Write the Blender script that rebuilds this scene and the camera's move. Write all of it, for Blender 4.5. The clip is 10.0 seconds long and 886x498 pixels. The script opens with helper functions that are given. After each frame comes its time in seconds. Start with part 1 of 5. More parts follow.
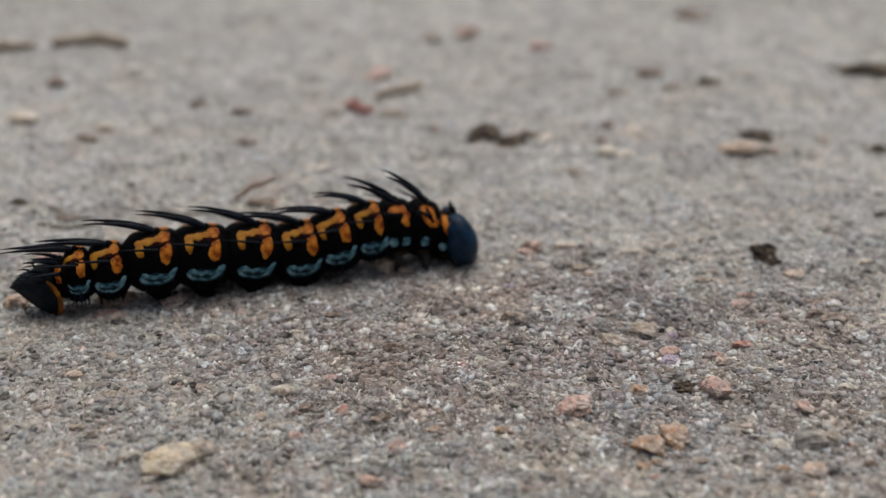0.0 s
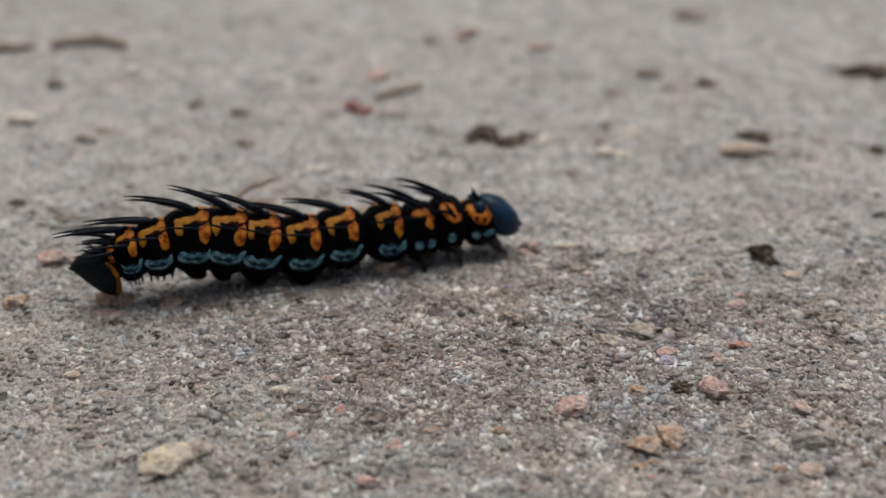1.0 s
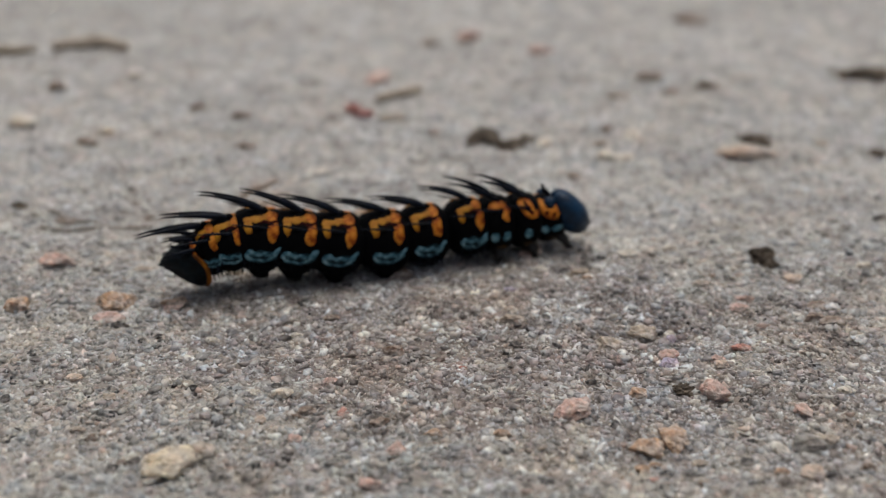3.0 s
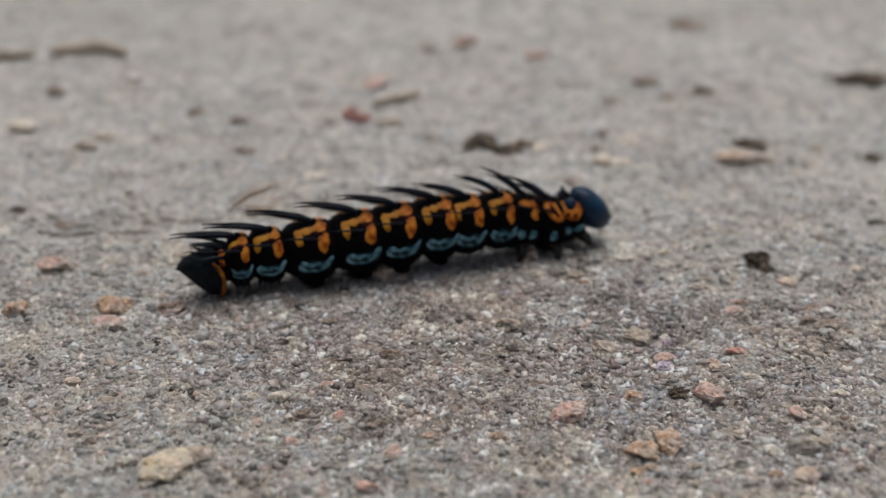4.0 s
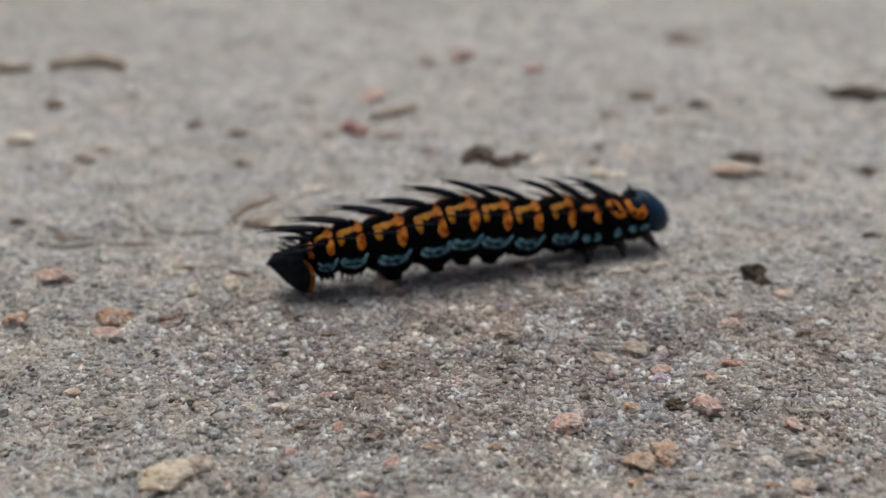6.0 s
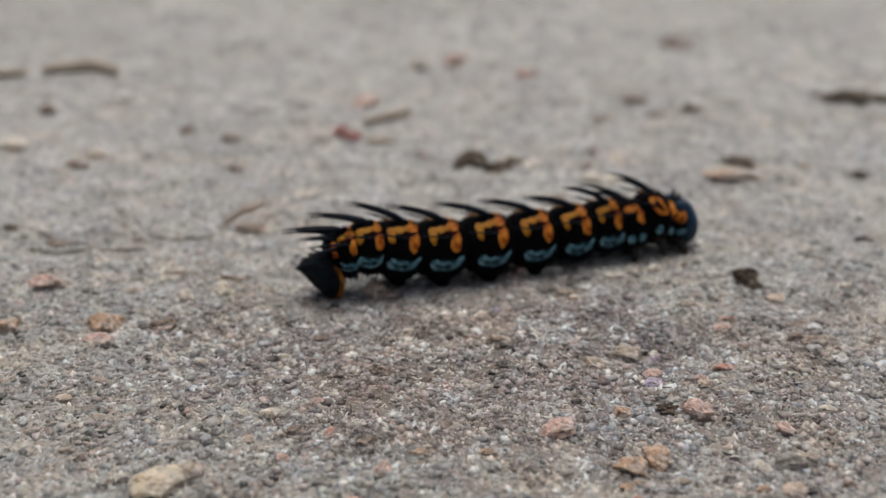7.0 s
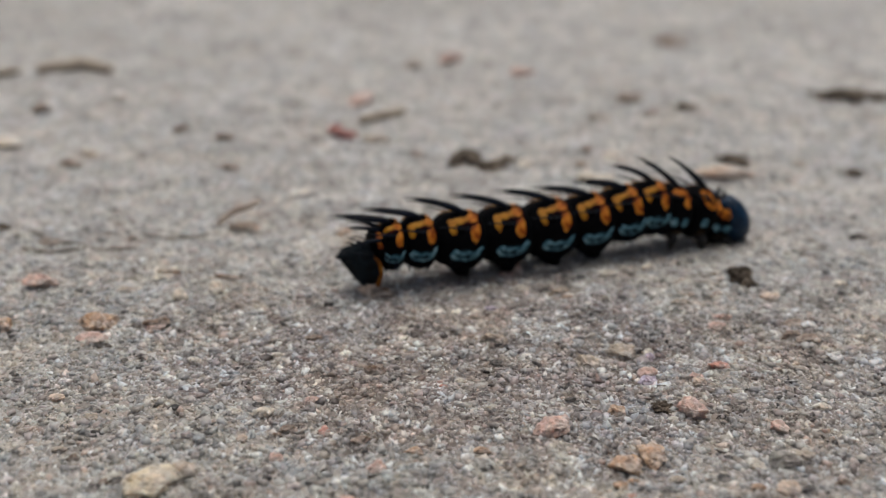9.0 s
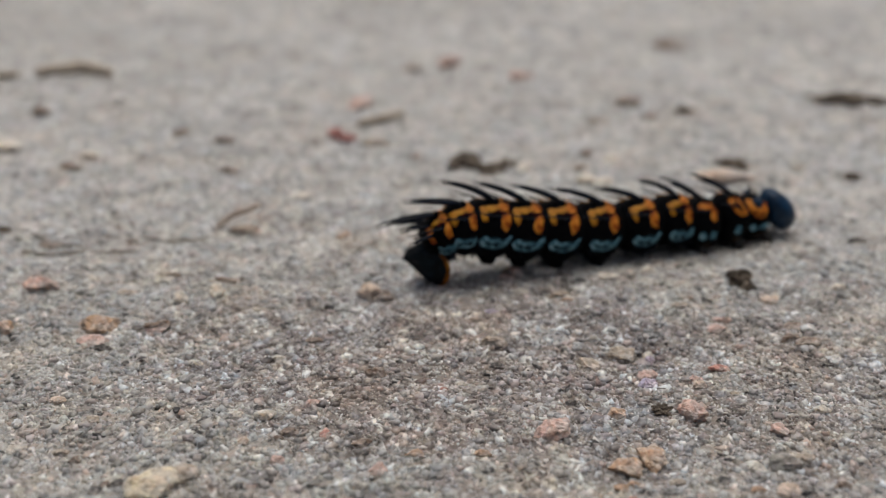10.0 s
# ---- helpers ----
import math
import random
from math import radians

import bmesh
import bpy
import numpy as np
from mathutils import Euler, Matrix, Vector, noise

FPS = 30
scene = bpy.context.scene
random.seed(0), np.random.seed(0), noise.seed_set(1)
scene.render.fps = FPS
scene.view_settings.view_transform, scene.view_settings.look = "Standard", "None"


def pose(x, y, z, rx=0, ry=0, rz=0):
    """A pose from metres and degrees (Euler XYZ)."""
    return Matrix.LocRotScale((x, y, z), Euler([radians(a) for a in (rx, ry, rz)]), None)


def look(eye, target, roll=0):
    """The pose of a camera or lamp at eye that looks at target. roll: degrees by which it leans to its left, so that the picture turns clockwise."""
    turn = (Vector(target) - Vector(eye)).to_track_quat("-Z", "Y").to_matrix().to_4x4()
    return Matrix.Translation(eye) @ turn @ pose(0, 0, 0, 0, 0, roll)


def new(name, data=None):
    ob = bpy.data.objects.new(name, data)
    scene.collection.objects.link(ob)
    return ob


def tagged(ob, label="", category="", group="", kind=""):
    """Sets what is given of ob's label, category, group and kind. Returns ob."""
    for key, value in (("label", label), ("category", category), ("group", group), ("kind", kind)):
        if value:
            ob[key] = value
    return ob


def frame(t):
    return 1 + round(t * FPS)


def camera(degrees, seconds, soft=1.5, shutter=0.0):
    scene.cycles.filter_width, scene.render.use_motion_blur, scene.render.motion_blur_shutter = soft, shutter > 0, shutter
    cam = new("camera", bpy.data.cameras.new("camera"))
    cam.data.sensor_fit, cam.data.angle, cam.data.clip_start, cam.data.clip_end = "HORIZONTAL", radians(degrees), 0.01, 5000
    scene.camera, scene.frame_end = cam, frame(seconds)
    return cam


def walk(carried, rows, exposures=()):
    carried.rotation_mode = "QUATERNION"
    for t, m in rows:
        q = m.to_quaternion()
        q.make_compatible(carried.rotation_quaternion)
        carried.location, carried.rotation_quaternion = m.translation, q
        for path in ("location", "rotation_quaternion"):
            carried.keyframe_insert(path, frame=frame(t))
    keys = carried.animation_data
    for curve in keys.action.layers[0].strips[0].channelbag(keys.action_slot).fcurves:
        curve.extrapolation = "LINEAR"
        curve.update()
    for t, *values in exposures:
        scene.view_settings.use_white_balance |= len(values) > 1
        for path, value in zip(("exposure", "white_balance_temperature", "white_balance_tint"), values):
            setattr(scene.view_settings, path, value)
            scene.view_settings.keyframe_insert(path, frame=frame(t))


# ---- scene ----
# ---- camera and its walk ----
cam = camera(42, 10.0, soft=1.2)
cam.data.dof.use_dof = True
cam.data.dof.focus_distance = 0.1075
cam.data.dof.aperture_fstop = 18.5
walk(cam, [
    (0.0, look((0.00000, 0.00000, 0.05888), (0.00000, 0.07128, 0.02255), 0.00)),
    (0.5, look((0.00021, -0.00003, 0.05887), (0.00023, 0.07125, 0.02255), 0.01)),
    (1.0, look((0.00023, -0.00013, 0.05886), (0.00022, 0.07119, 0.02262), 0.01)),
    (1.5, look((0.00010, -0.00006, 0.05876), (0.00014, 0.07121, 0.02243), 0.02)),
    (2.0, look((0.00022, -0.00013, 0.05887), (0.00021, 0.07123, 0.02271), 0.03)),
    (2.5, look((-0.00007, -0.00014, 0.05893), (-0.00006, 0.07122, 0.02277), 0.04)),
    (4.0, look((0.00022, -0.00090, 0.05916), (0.00035, 0.07066, 0.02339), 0.06)),
    (4.5, look((-0.00018, -0.00102, 0.05927), (0.00010, 0.07059, 0.02360), 0.17)),
    (5.0, look((-0.00001, -0.00113, 0.05930), (0.00022, 0.07053, 0.02374), 0.12)),
    (5.5, look((-0.00018, -0.00148, 0.05947), (0.00010, 0.07032, 0.02419), 0.18)),
    (7.0, look((0.00034, -0.00154, 0.05948), (0.00106, 0.07053, 0.02478), 0.20)),
    (7.5, look((0.00038, -0.00160, 0.05958), (0.00113, 0.07052, 0.02496), 0.21)),
    (8.0, look((0.00048, -0.00167, 0.05950), (0.00151, 0.07052, 0.02502), 0.24)),
    (8.5, look((0.00016, -0.00156, 0.05959), (0.00131, 0.07055, 0.02497), 0.32)),
    (9.0, look((0.00057, -0.00136, 0.05931), (0.00155, 0.07069, 0.02455), 0.21)),
    (9.5, look((0.00015, -0.00161, 0.05953), (0.00131, 0.07047, 0.02484), 0.30)),
    (10.0, look((0.00019, -0.00162, 0.05945), (0.00139, 0.07052, 0.02488), 0.32)),
], exposures=[(0.0, 0.01), (2.5, 0.02), (5.0, 0.02), (7.5, 0.09), (10.0, 0.10)])

# ---- light ----
world = bpy.data.worlds.new("sky")
scene.world = world
world.use_nodes = True
wn = world.node_tree.nodes
sky = wn.new("ShaderNodeTexSky")
sky.sky_type = "NISHITA"
sky.sun_disc = False
sky.sun_elevation = radians(76)
sky.sun_rotation = radians(9)
sky.dust_density = 7.0
sky.air_density = 0.6
sky.ozone_density = 0.4
veil = wn.new("ShaderNodeHueSaturation")
veil.inputs["Saturation"].default_value = 0.75
world.node_tree.links.new(sky.outputs[0], veil.inputs["Color"])
world.node_tree.links.new(veil.outputs[0], wn["Background"].inputs[0])
wn["Background"].inputs[1].default_value = 0.075
sun = new("sun", bpy.data.lights.new("sun", "SUN"))
sun.data.energy = 1.45
sun.data.angle = radians(55)
sun.data.color = (0.985, 0.995, 0.985)
sun.matrix_world = look((0.05, 0.5, 1.6), (0, 0, 0))


# ---- materials ----
def material(name, rough=0.6, spec=0.5):
    m = bpy.data.materials.new(name)
    m.use_nodes = True
    b = m.node_tree.nodes["Principled BSDF"]
    b.inputs["Roughness"].default_value = rough
    b.inputs["Specular IOR Level"].default_value = spec
    return m, m.node_tree, b


def node(tree, kind, **values):
    n = tree.nodes.new(kind)
    for k, v in values.items():
        n.inputs[k.replace("_", " ")].default_value = v
    return n


def ramp(tree, source, stops, smooth="LINEAR"):
    r = tree.nodes.new("ShaderNodeValToRGB")
    r.color_ramp.interpolation = smooth
    while len(r.color_ramp.elements) < len(stops):
        r.color_ramp.elements.new(0.5)
    for e, (p, c) in zip(r.color_ramp.elements, stops):
        e.position, e.color = p, (*c, 1)
    tree.links.new(source, r.inputs[0])
    return r


def mix(tree, kind, factor, a, b):
    m = tree.nodes.new("ShaderNodeMix")
    m.data_type, m.blend_type = "RGBA", kind
    for sock, v in ((m.inputs[0], factor), (m.inputs[6], a), (m.inputs[7], b)):
        if isinstance(v, (int, float)):
            sock.default_value = v
        elif isinstance(v, tuple):
            sock.default_value = (*v, 1)
        else:
            tree.links.new(v, sock)
    return m.outputs[2]


def noise_of(tree, scale, detail=4.0, rough=0.55, space="Object"):
    co = tree.nodes.new("ShaderNodeTexCoord")
    n = node(tree, "ShaderNodeTexNoise", Scale=scale, Detail=detail, Roughness=rough)
    tree.links.new(co.outputs[space], n.inputs["Vector"])
    return n.outputs["Fac"]


def bump(tree, bsdf, source, strength, distance):
    b = node(tree, "ShaderNodeBump", Strength=strength, Distance=distance)
    tree.links.new(source, b.inputs["Height"])
    tree.links.new(b.outputs[0], bsdf.inputs["Normal"])


def mottled(name, low, high, scale, rough=0.6, spec=0.4, relief=0.4, distance=0.0001, fine=None):
    """A surface whose colour wanders between two tones at two scales."""
    m, t, b = material(name, rough, spec)
    big = noise_of(t, scale)
    small = noise_of(t, fine or scale * 6, 6.0, 0.7)
    both = mix(t, "OVERLAY", 0.75, big, small)
    r = ramp(t, both, ((0.3, low), (0.7, high)))
    t.links.new(r.outputs[0], b.inputs["Base Color"])
    bump(t, b, small, relief, distance)
    return m


def patchy(name, stops, scale, rough=0.55):
    """Skin whose colour breaks up through several tones at two scales."""
    m, t, b = material(name, rough, 0.15)
    v = mix(t, "MIX", 0.35, noise_of(t, scale, 3.0, 0.5), noise_of(t, scale * 4, 5.0, 0.65))
    t.links.new(ramp(t, v, stops).outputs[0], b.inputs["Base Color"])
    bump(t, b, noise_of(t, scale * 4, 5.0, 0.65), 0.5, 0.00006)
    return m


def ragged_patch(t, centre, reach, lo, hi):
    """A ragged mask: nearness to a centre, torn by noise."""
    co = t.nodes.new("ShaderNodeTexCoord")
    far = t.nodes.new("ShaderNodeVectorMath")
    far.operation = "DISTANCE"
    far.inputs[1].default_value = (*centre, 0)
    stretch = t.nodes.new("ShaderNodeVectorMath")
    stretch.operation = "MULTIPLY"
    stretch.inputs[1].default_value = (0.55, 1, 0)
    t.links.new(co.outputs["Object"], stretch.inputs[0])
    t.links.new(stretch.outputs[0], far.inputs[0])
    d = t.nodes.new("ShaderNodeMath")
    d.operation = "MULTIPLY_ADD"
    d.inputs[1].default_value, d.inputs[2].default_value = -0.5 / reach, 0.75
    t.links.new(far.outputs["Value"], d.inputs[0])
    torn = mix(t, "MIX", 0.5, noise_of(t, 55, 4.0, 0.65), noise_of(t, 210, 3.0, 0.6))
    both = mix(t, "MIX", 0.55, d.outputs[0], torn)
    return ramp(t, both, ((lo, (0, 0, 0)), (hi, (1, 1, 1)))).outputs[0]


# Masks: greyer tones towards the front, brown sand mid-front, browner tones at right.
NEAR_PATCH = ((0.0, 0.0686), 0.0624, 0.36, 0.50)
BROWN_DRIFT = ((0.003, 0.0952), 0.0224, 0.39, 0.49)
SIDE_PATCH = ((0.0195, 0.0900), 0.0270, 0.38, 0.56)


def brown_patches(t):
    """The patch of brown sand, joined by a weaker mask to the side."""
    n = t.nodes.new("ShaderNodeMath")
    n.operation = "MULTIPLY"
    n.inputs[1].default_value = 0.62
    t.links.new(ragged_patch(t, *SIDE_PATCH), n.inputs[0])
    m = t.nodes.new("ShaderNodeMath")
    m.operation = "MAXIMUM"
    t.links.new(ragged_patch(t, *BROWN_DRIFT), m.inputs[0])
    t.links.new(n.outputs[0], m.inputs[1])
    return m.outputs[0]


def speckle(t, scale, stops, channel="Red"):
    """Flecks and crystals: each little cell takes its own tone."""
    co = t.nodes.new("ShaderNodeTexCoord")
    wob = t.nodes.new("ShaderNodeTexNoise")
    wob.inputs["Scale"].default_value = scale * 0.7
    t.links.new(co.outputs["Object"], wob.inputs["Vector"])
    shift = t.nodes.new("ShaderNodeVectorMath")
    shift.operation = "MULTIPLY_ADD"
    shift.inputs[1].default_value = (0.4 / scale,) * 3
    t.links.new(wob.outputs["Color"], shift.inputs[0])
    t.links.new(co.outputs["Object"], shift.inputs[2])
    cell = t.nodes.new("ShaderNodeTexVoronoi")
    cell.inputs["Scale"].default_value = scale
    t.links.new(shift.outputs[0], cell.inputs["Vector"])
    rgb = t.nodes.new("ShaderNodeSeparateColor")
    t.links.new(cell.outputs["Color"], rgb.inputs[0])
    return ramp(t, rgb.outputs[channel], stops, "CONSTANT").outputs[0]


# Lowest steps paint the shade of tiny pits, the highest paint glints.
PIT_GLINT_FLECKS = ((0.0, (0.22, 0.20, 0.19)), (0.055, (0.55, 0.52, 0.49)), (0.13, (0.84, 0.82, 0.80)), (0.30, (0.98, 0.98, 0.97)), (0.62, (1.07, 1.07, 1.06)), (0.88, (1.15, 1.15, 1.14)), (0.96, (1.42, 1.42, 1.42)))
CRYSTALS = ((0.0, (0.74, 0.72, 0.70)), (0.16, (0.92, 0.90, 0.90)), (0.36, (1.05, 1.02, 0.985)), (0.52, (1.02, 1.03, 1.05)), (0.72, (1.08, 1.01, 0.98)), (0.88, (1.16, 1.15, 1.10)))
BLOTCHES = ((0.0, (0.88, 0.87, 0.86)), (0.2, (0.97, 0.95, 0.95)), (0.45, (1.03, 1.02, 0.99)), (0.7, (1.0, 1.01, 1.02)), (0.88, (1.09, 1.07, 1.04)))


def sand_tones(t, colour):
    """Painted pits and glints, crystals and loose blotches over a base colour."""
    for scale, stops, channel, amount in ((2500, PIT_GLINT_FLECKS, "Red", 0.5), (950, CRYSTALS, "Green", 1.0), (380, BLOTCHES, "Blue", 1.0)):
        colour = mix(t, "MULTIPLY", amount, colour, speckle(t, scale, stops, channel))
    return colour


def ground_material():
    m, t, b = material("sandy_cement", 0.85, 0.3)
    patches = ramp(t, noise_of(t, 22, 3.0), ((0.3, GROUND_DARK), (0.5, GROUND_MID), (0.72, GROUND_PALE))).outputs[0]
    patches = mix(t, "MIX", ragged_patch(t, *NEAR_PATCH), patches, (0.35, 0.334, 0.310))
    # Darker than the brown grains above: shade of their gaps put into the colour.
    patches = mix(t, "MIX", brown_patches(t), patches, (0.20, 0.178, 0.163))
    blotch = ramp(t, noise_of(t, 140, 4.0, 0.6), ((0.25, (0.74, 0.72, 0.70)), (0.5, (1.0, 1.0, 1.0)), (0.8, (1.1, 1.09, 1.08))))
    speck = ramp(t, noise_of(t, 1300, 3.0, 0.7), ((0.30, (0.68, 0.66, 0.64)), (0.48, (0.97, 0.96, 0.95)), (0.7, (1.15, 1.14, 1.13))))
    a = mix(t, "MULTIPLY", 1.0, patches, blotch.outputs[0])
    c = sand_tones(t, mix(t, "MULTIPLY", 0.5, a, speck.outputs[0]))
    t.links.new(c, b.inputs["Base Color"])
    bump(t, b, noise_of(t, 1400, 6.0, 0.7), 0.5, 0.0002)
    return m


# Darkest stops stand in for shaded crevices, the palest for glints.
PALE_GRAINS = (
    (0.00, (0.190, 0.179, 0.163)), (0.06, (0.380, 0.367, 0.340)), (0.15, (0.437, 0.424, 0.395)), (0.40, (0.484, 0.472, 0.443)),
    (0.75, (0.522, 0.511, 0.483)), (0.93, (0.580, 0.570, 0.541)), (0.98, (0.760, 0.755, 0.731)))
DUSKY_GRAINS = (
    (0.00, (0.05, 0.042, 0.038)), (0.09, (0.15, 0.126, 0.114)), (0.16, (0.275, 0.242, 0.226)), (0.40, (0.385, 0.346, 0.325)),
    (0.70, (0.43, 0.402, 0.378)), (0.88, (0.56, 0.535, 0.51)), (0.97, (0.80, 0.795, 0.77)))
GREY_GRAINS = (
    (0.00, (0.04, 0.036, 0.033)), (0.06, (0.16, 0.15, 0.138)), (0.11, (0.31, 0.295, 0.272)), (0.30, (0.405, 0.391, 0.364)),
    (0.62, (0.47, 0.459, 0.432)), (0.86, (0.535, 0.527, 0.50)), (0.94, (0.63, 0.624, 0.60)), (0.985, (0.82, 0.815, 0.79)))
TINTS = (
    (0.00, (1.0, 1.0, 1.0)), (0.42, (1.05, 1.0, 0.93)), (0.60, (1.08, 0.965, 0.97)), (0.72, (0.97, 1.0, 1.04)), (0.88, (1.06, 0.97, 0.90)),
    (0.96, (1.14, 0.91, 0.82)))


def sums(t, kind, a, b):
    n = t.nodes.new("ShaderNodeMath")
    n.operation = kind
    for k, v in ((0, a), (1, b)):
        if isinstance(v, float):
            n.inputs[k].default_value = v
        else:
            t.links.new(v, n.inputs[k])
    return n.outputs[0]


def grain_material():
    """Sand: every grain takes its own tone and tint, dark and light ones in loose flocks that paint in crevices and
    glints. Pale tones far off, greyer ones nearer, and brown sand in ragged patches.
    """
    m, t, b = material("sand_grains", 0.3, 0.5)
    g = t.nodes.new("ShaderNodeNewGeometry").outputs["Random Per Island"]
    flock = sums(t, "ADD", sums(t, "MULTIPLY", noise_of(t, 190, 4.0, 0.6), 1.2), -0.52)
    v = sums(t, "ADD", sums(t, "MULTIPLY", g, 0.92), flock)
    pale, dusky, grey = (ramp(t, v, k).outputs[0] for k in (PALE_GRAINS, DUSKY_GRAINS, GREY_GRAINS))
    c = mix(t, "MIX", brown_patches(t), mix(t, "MIX", ragged_patch(t, *NEAR_PATCH), pale, grey), dusky)
    w = t.nodes.new("ShaderNodeTexWhiteNoise")
    w.noise_dimensions = "1D"
    t.links.new(g, w.inputs["W"])
    c = mix(t, "MULTIPLY", 0.7, c, ramp(t, w.outputs["Value"], TINTS, "CONSTANT").outputs[0])
    warm = ramp(t, noise_of(t, 75, 4.0, 0.6), ((0.36, (0.825, 0.89, 0.95)), (0.52, (0.858, 0.892, 0.91)), (0.66, (0.905, 0.882, 0.845)))).outputs[0]
    c = mix(t, "MULTIPLY", 1.0, c, warm)
    t.links.new(sand_tones(t, c), b.inputs["Base Color"])
    b.inputs["Subsurface Weight"].default_value = 0.75
    b.inputs["Subsurface Radius"].default_value = (1.0, 0.9, 0.8)
    b.inputs["Subsurface Scale"].default_value = 0.0003
    return m


GROUND_DARK, GROUND_MID, GROUND_PALE = (0.352, 0.354, 0.341), (0.432, 0.438, 0.428), (0.502, 0.509, 0.50)
M_GROUND = ground_material()
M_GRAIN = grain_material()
M_BLACK = mottled("black_cuticle", (0.0003, 0.0004, 0.0006), (0.0016, 0.0018, 0.0026), 500, 0.6, 0.05, 0.6, 0.0001)
# Black spines; the lighter tone paints in their navy sheen.
M_SPINE = mottled("black_spine", (0.0008, 0.0013, 0.0024), (0.005, 0.009, 0.019), 900, 0.38, 0.12, 0.3, 0.00004)
# Black tail skin with its bluish sheen mottled into the colour.
M_TAIL = mottled("black_skin_blue_sheen", (0.0005, 0.001, 0.0016), (0.005, 0.013, 0.019), 900, 0.5, 0.12, 0.9, 0.0002)
# Blue-black cuticle, its blue raised to paint in the sky's reflection.
M_HEAD = mottled("blue_black_sky_sheen", (0.002, 0.010, 0.024), (0.008, 0.042, 0.095), 380, 0.42, 0.22, 0.5, 0.00006)
M_ORANGE = patchy("orange_skin", ((0.32, (0.035, 0.004, 0.001)), (0.43, (0.22, 0.042, 0.003)), (0.52, (0.44, 0.135, 0.009)), (0.68, (0.60, 0.25, 0.03))), 850)
M_AMBER = patchy("amber_skin", ((0.24, (0.012, 0.004, 0.001)), (0.36, (0.24, 0.08, 0.005)), (0.55, (0.36, 0.155, 0.009)), (0.72, (0.46, 0.23, 0.022))), 800)
M_RIM = patchy("brown_orange_edge", ((0.35, (0.03, 0.008, 0.001)), (0.55, (0.24, 0.08, 0.006)), (0.72, (0.46, 0.19, 0.02))), 700)
M_OLIVE = patchy("brown_olive_skin", ((0.38, (0.002, 0.0015, 0.001)), (0.60, (0.05, 0.024, 0.004)), (0.78, (0.16, 0.085, 0.014))), 900)
M_BLUE = patchy("slate_blue_skin", ((0.34, (0.003, 0.012, 0.018)), (0.44, (0.04, 0.13, 0.175)), (0.55, (0.13, 0.275, 0.34)), (0.68, (0.31, 0.49, 0.555))), 1000)
# Teal sheen of the black flank, painted as a colour.
M_TEAL = patchy("dark_teal_sheen", ((0.36, (0.0008, 0.003, 0.0045)), (0.55, (0.008, 0.034, 0.046)), (0.72, (0.04, 0.105, 0.13))), 1100)
M_LEG = mottled("dark_brown_leg", (0.002, 0.0016, 0.0012), (0.011, 0.007, 0.0045), 900, 0.45, 0.45, 0.4, 0.00005)
M_RUST = mottled("maroon_skin", (0.006, 0.001, 0.0008), (0.06, 0.007, 0.003), 900, 0.6, 0.05, 0.4, 0.00005)


def stony(name, low, high, scale, rough, worn=0.75):
    """Broken stone: its own colour worn through to sand grey in places, with flecks."""
    m, t, b = material(name, rough, 0.4)
    own = ramp(t, mix(t, "OVERLAY", 0.75, noise_of(t, scale), noise_of(t, scale * 6, 6.0, 0.7)), ((0.3, low), (0.7, high))).outputs[0]
    dust = ramp(t, noise_of(t, scale * 1.3, 5.0, 0.65), ((0.40, (0, 0, 0)), (0.62, (worn, worn, worn)))).outputs[0]
    c = mix(t, "MIX", dust, own, (0.43, 0.41, 0.385))
    c = mix(t, "MULTIPLY", 0.45, c, speckle(t, 2600, PIT_GLINT_FLECKS))
    t.links.new(mix(t, "MULTIPLY", 0.9, c, speckle(t, 1100, CRYSTALS, "Green")), b.inputs["Base Color"])
    bump(t, b, noise_of(t, scale * 6, 6.0, 0.7), 0.6, 0.0002)
    return m


STONES = {
    "yellow": stony("pale_yellow_quartz", (0.52, 0.44, 0.31), (0.74, 0.67, 0.55), 350, 0.5, 0.5),
    "pink": stony("pink_feldspar", (0.52, 0.33, 0.27), (0.70, 0.52, 0.45), 500, 0.6),
    "red": stony("red_brick_crumb", (0.46, 0.19, 0.14), (0.64, 0.34, 0.27), 600, 0.75),
    "orange": stony("orange_sandstone", (0.43, 0.27, 0.165), (0.61, 0.44, 0.31), 500, 0.75),
    "brown": stony("brown_stone", (0.15, 0.1, 0.07), (0.36, 0.27, 0.2), 500, 0.7),
    "tan": stony("tan_stone", (0.34, 0.28, 0.21), (0.56, 0.49, 0.4), 450, 0.6),
    "pale": stony("pale_quartz", (0.58, 0.53, 0.44), (0.80, 0.75, 0.66), 450, 0.4, 0.25),
    "white": stony("white_quartz", (0.62, 0.62, 0.60), (0.84, 0.84, 0.82), 450, 0.35, 0.25),
    "grey": stony("grey_stone", (0.15, 0.15, 0.135), (0.34, 0.335, 0.31), 500, 0.7),
    "peach": stony("peach_stone", (0.56, 0.43, 0.33), (0.71, 0.58, 0.47), 400, 0.7),
    "lilac": stony("lilac_quartz", (0.42, 0.36, 0.46), (0.60, 0.54, 0.65), 450, 0.4, 0.25),
    "dark": stony("dark_stone", (0.022, 0.021, 0.02), (0.1, 0.09, 0.078), 600, 0.6),
}
for kind, stone in STONES.items():
    clear = kind in ("yellow", "pale", "white", "lilac")
    skin = stone.node_tree.nodes["Principled BSDF"]
    skin.inputs["Subsurface Weight"].default_value = 0.75 if clear else 0.5
    skin.inputs["Subsurface Radius"].default_value = (1.0, 0.85, 0.7)
    skin.inputs["Subsurface Scale"].default_value = 0.0016 if clear else 0.0008
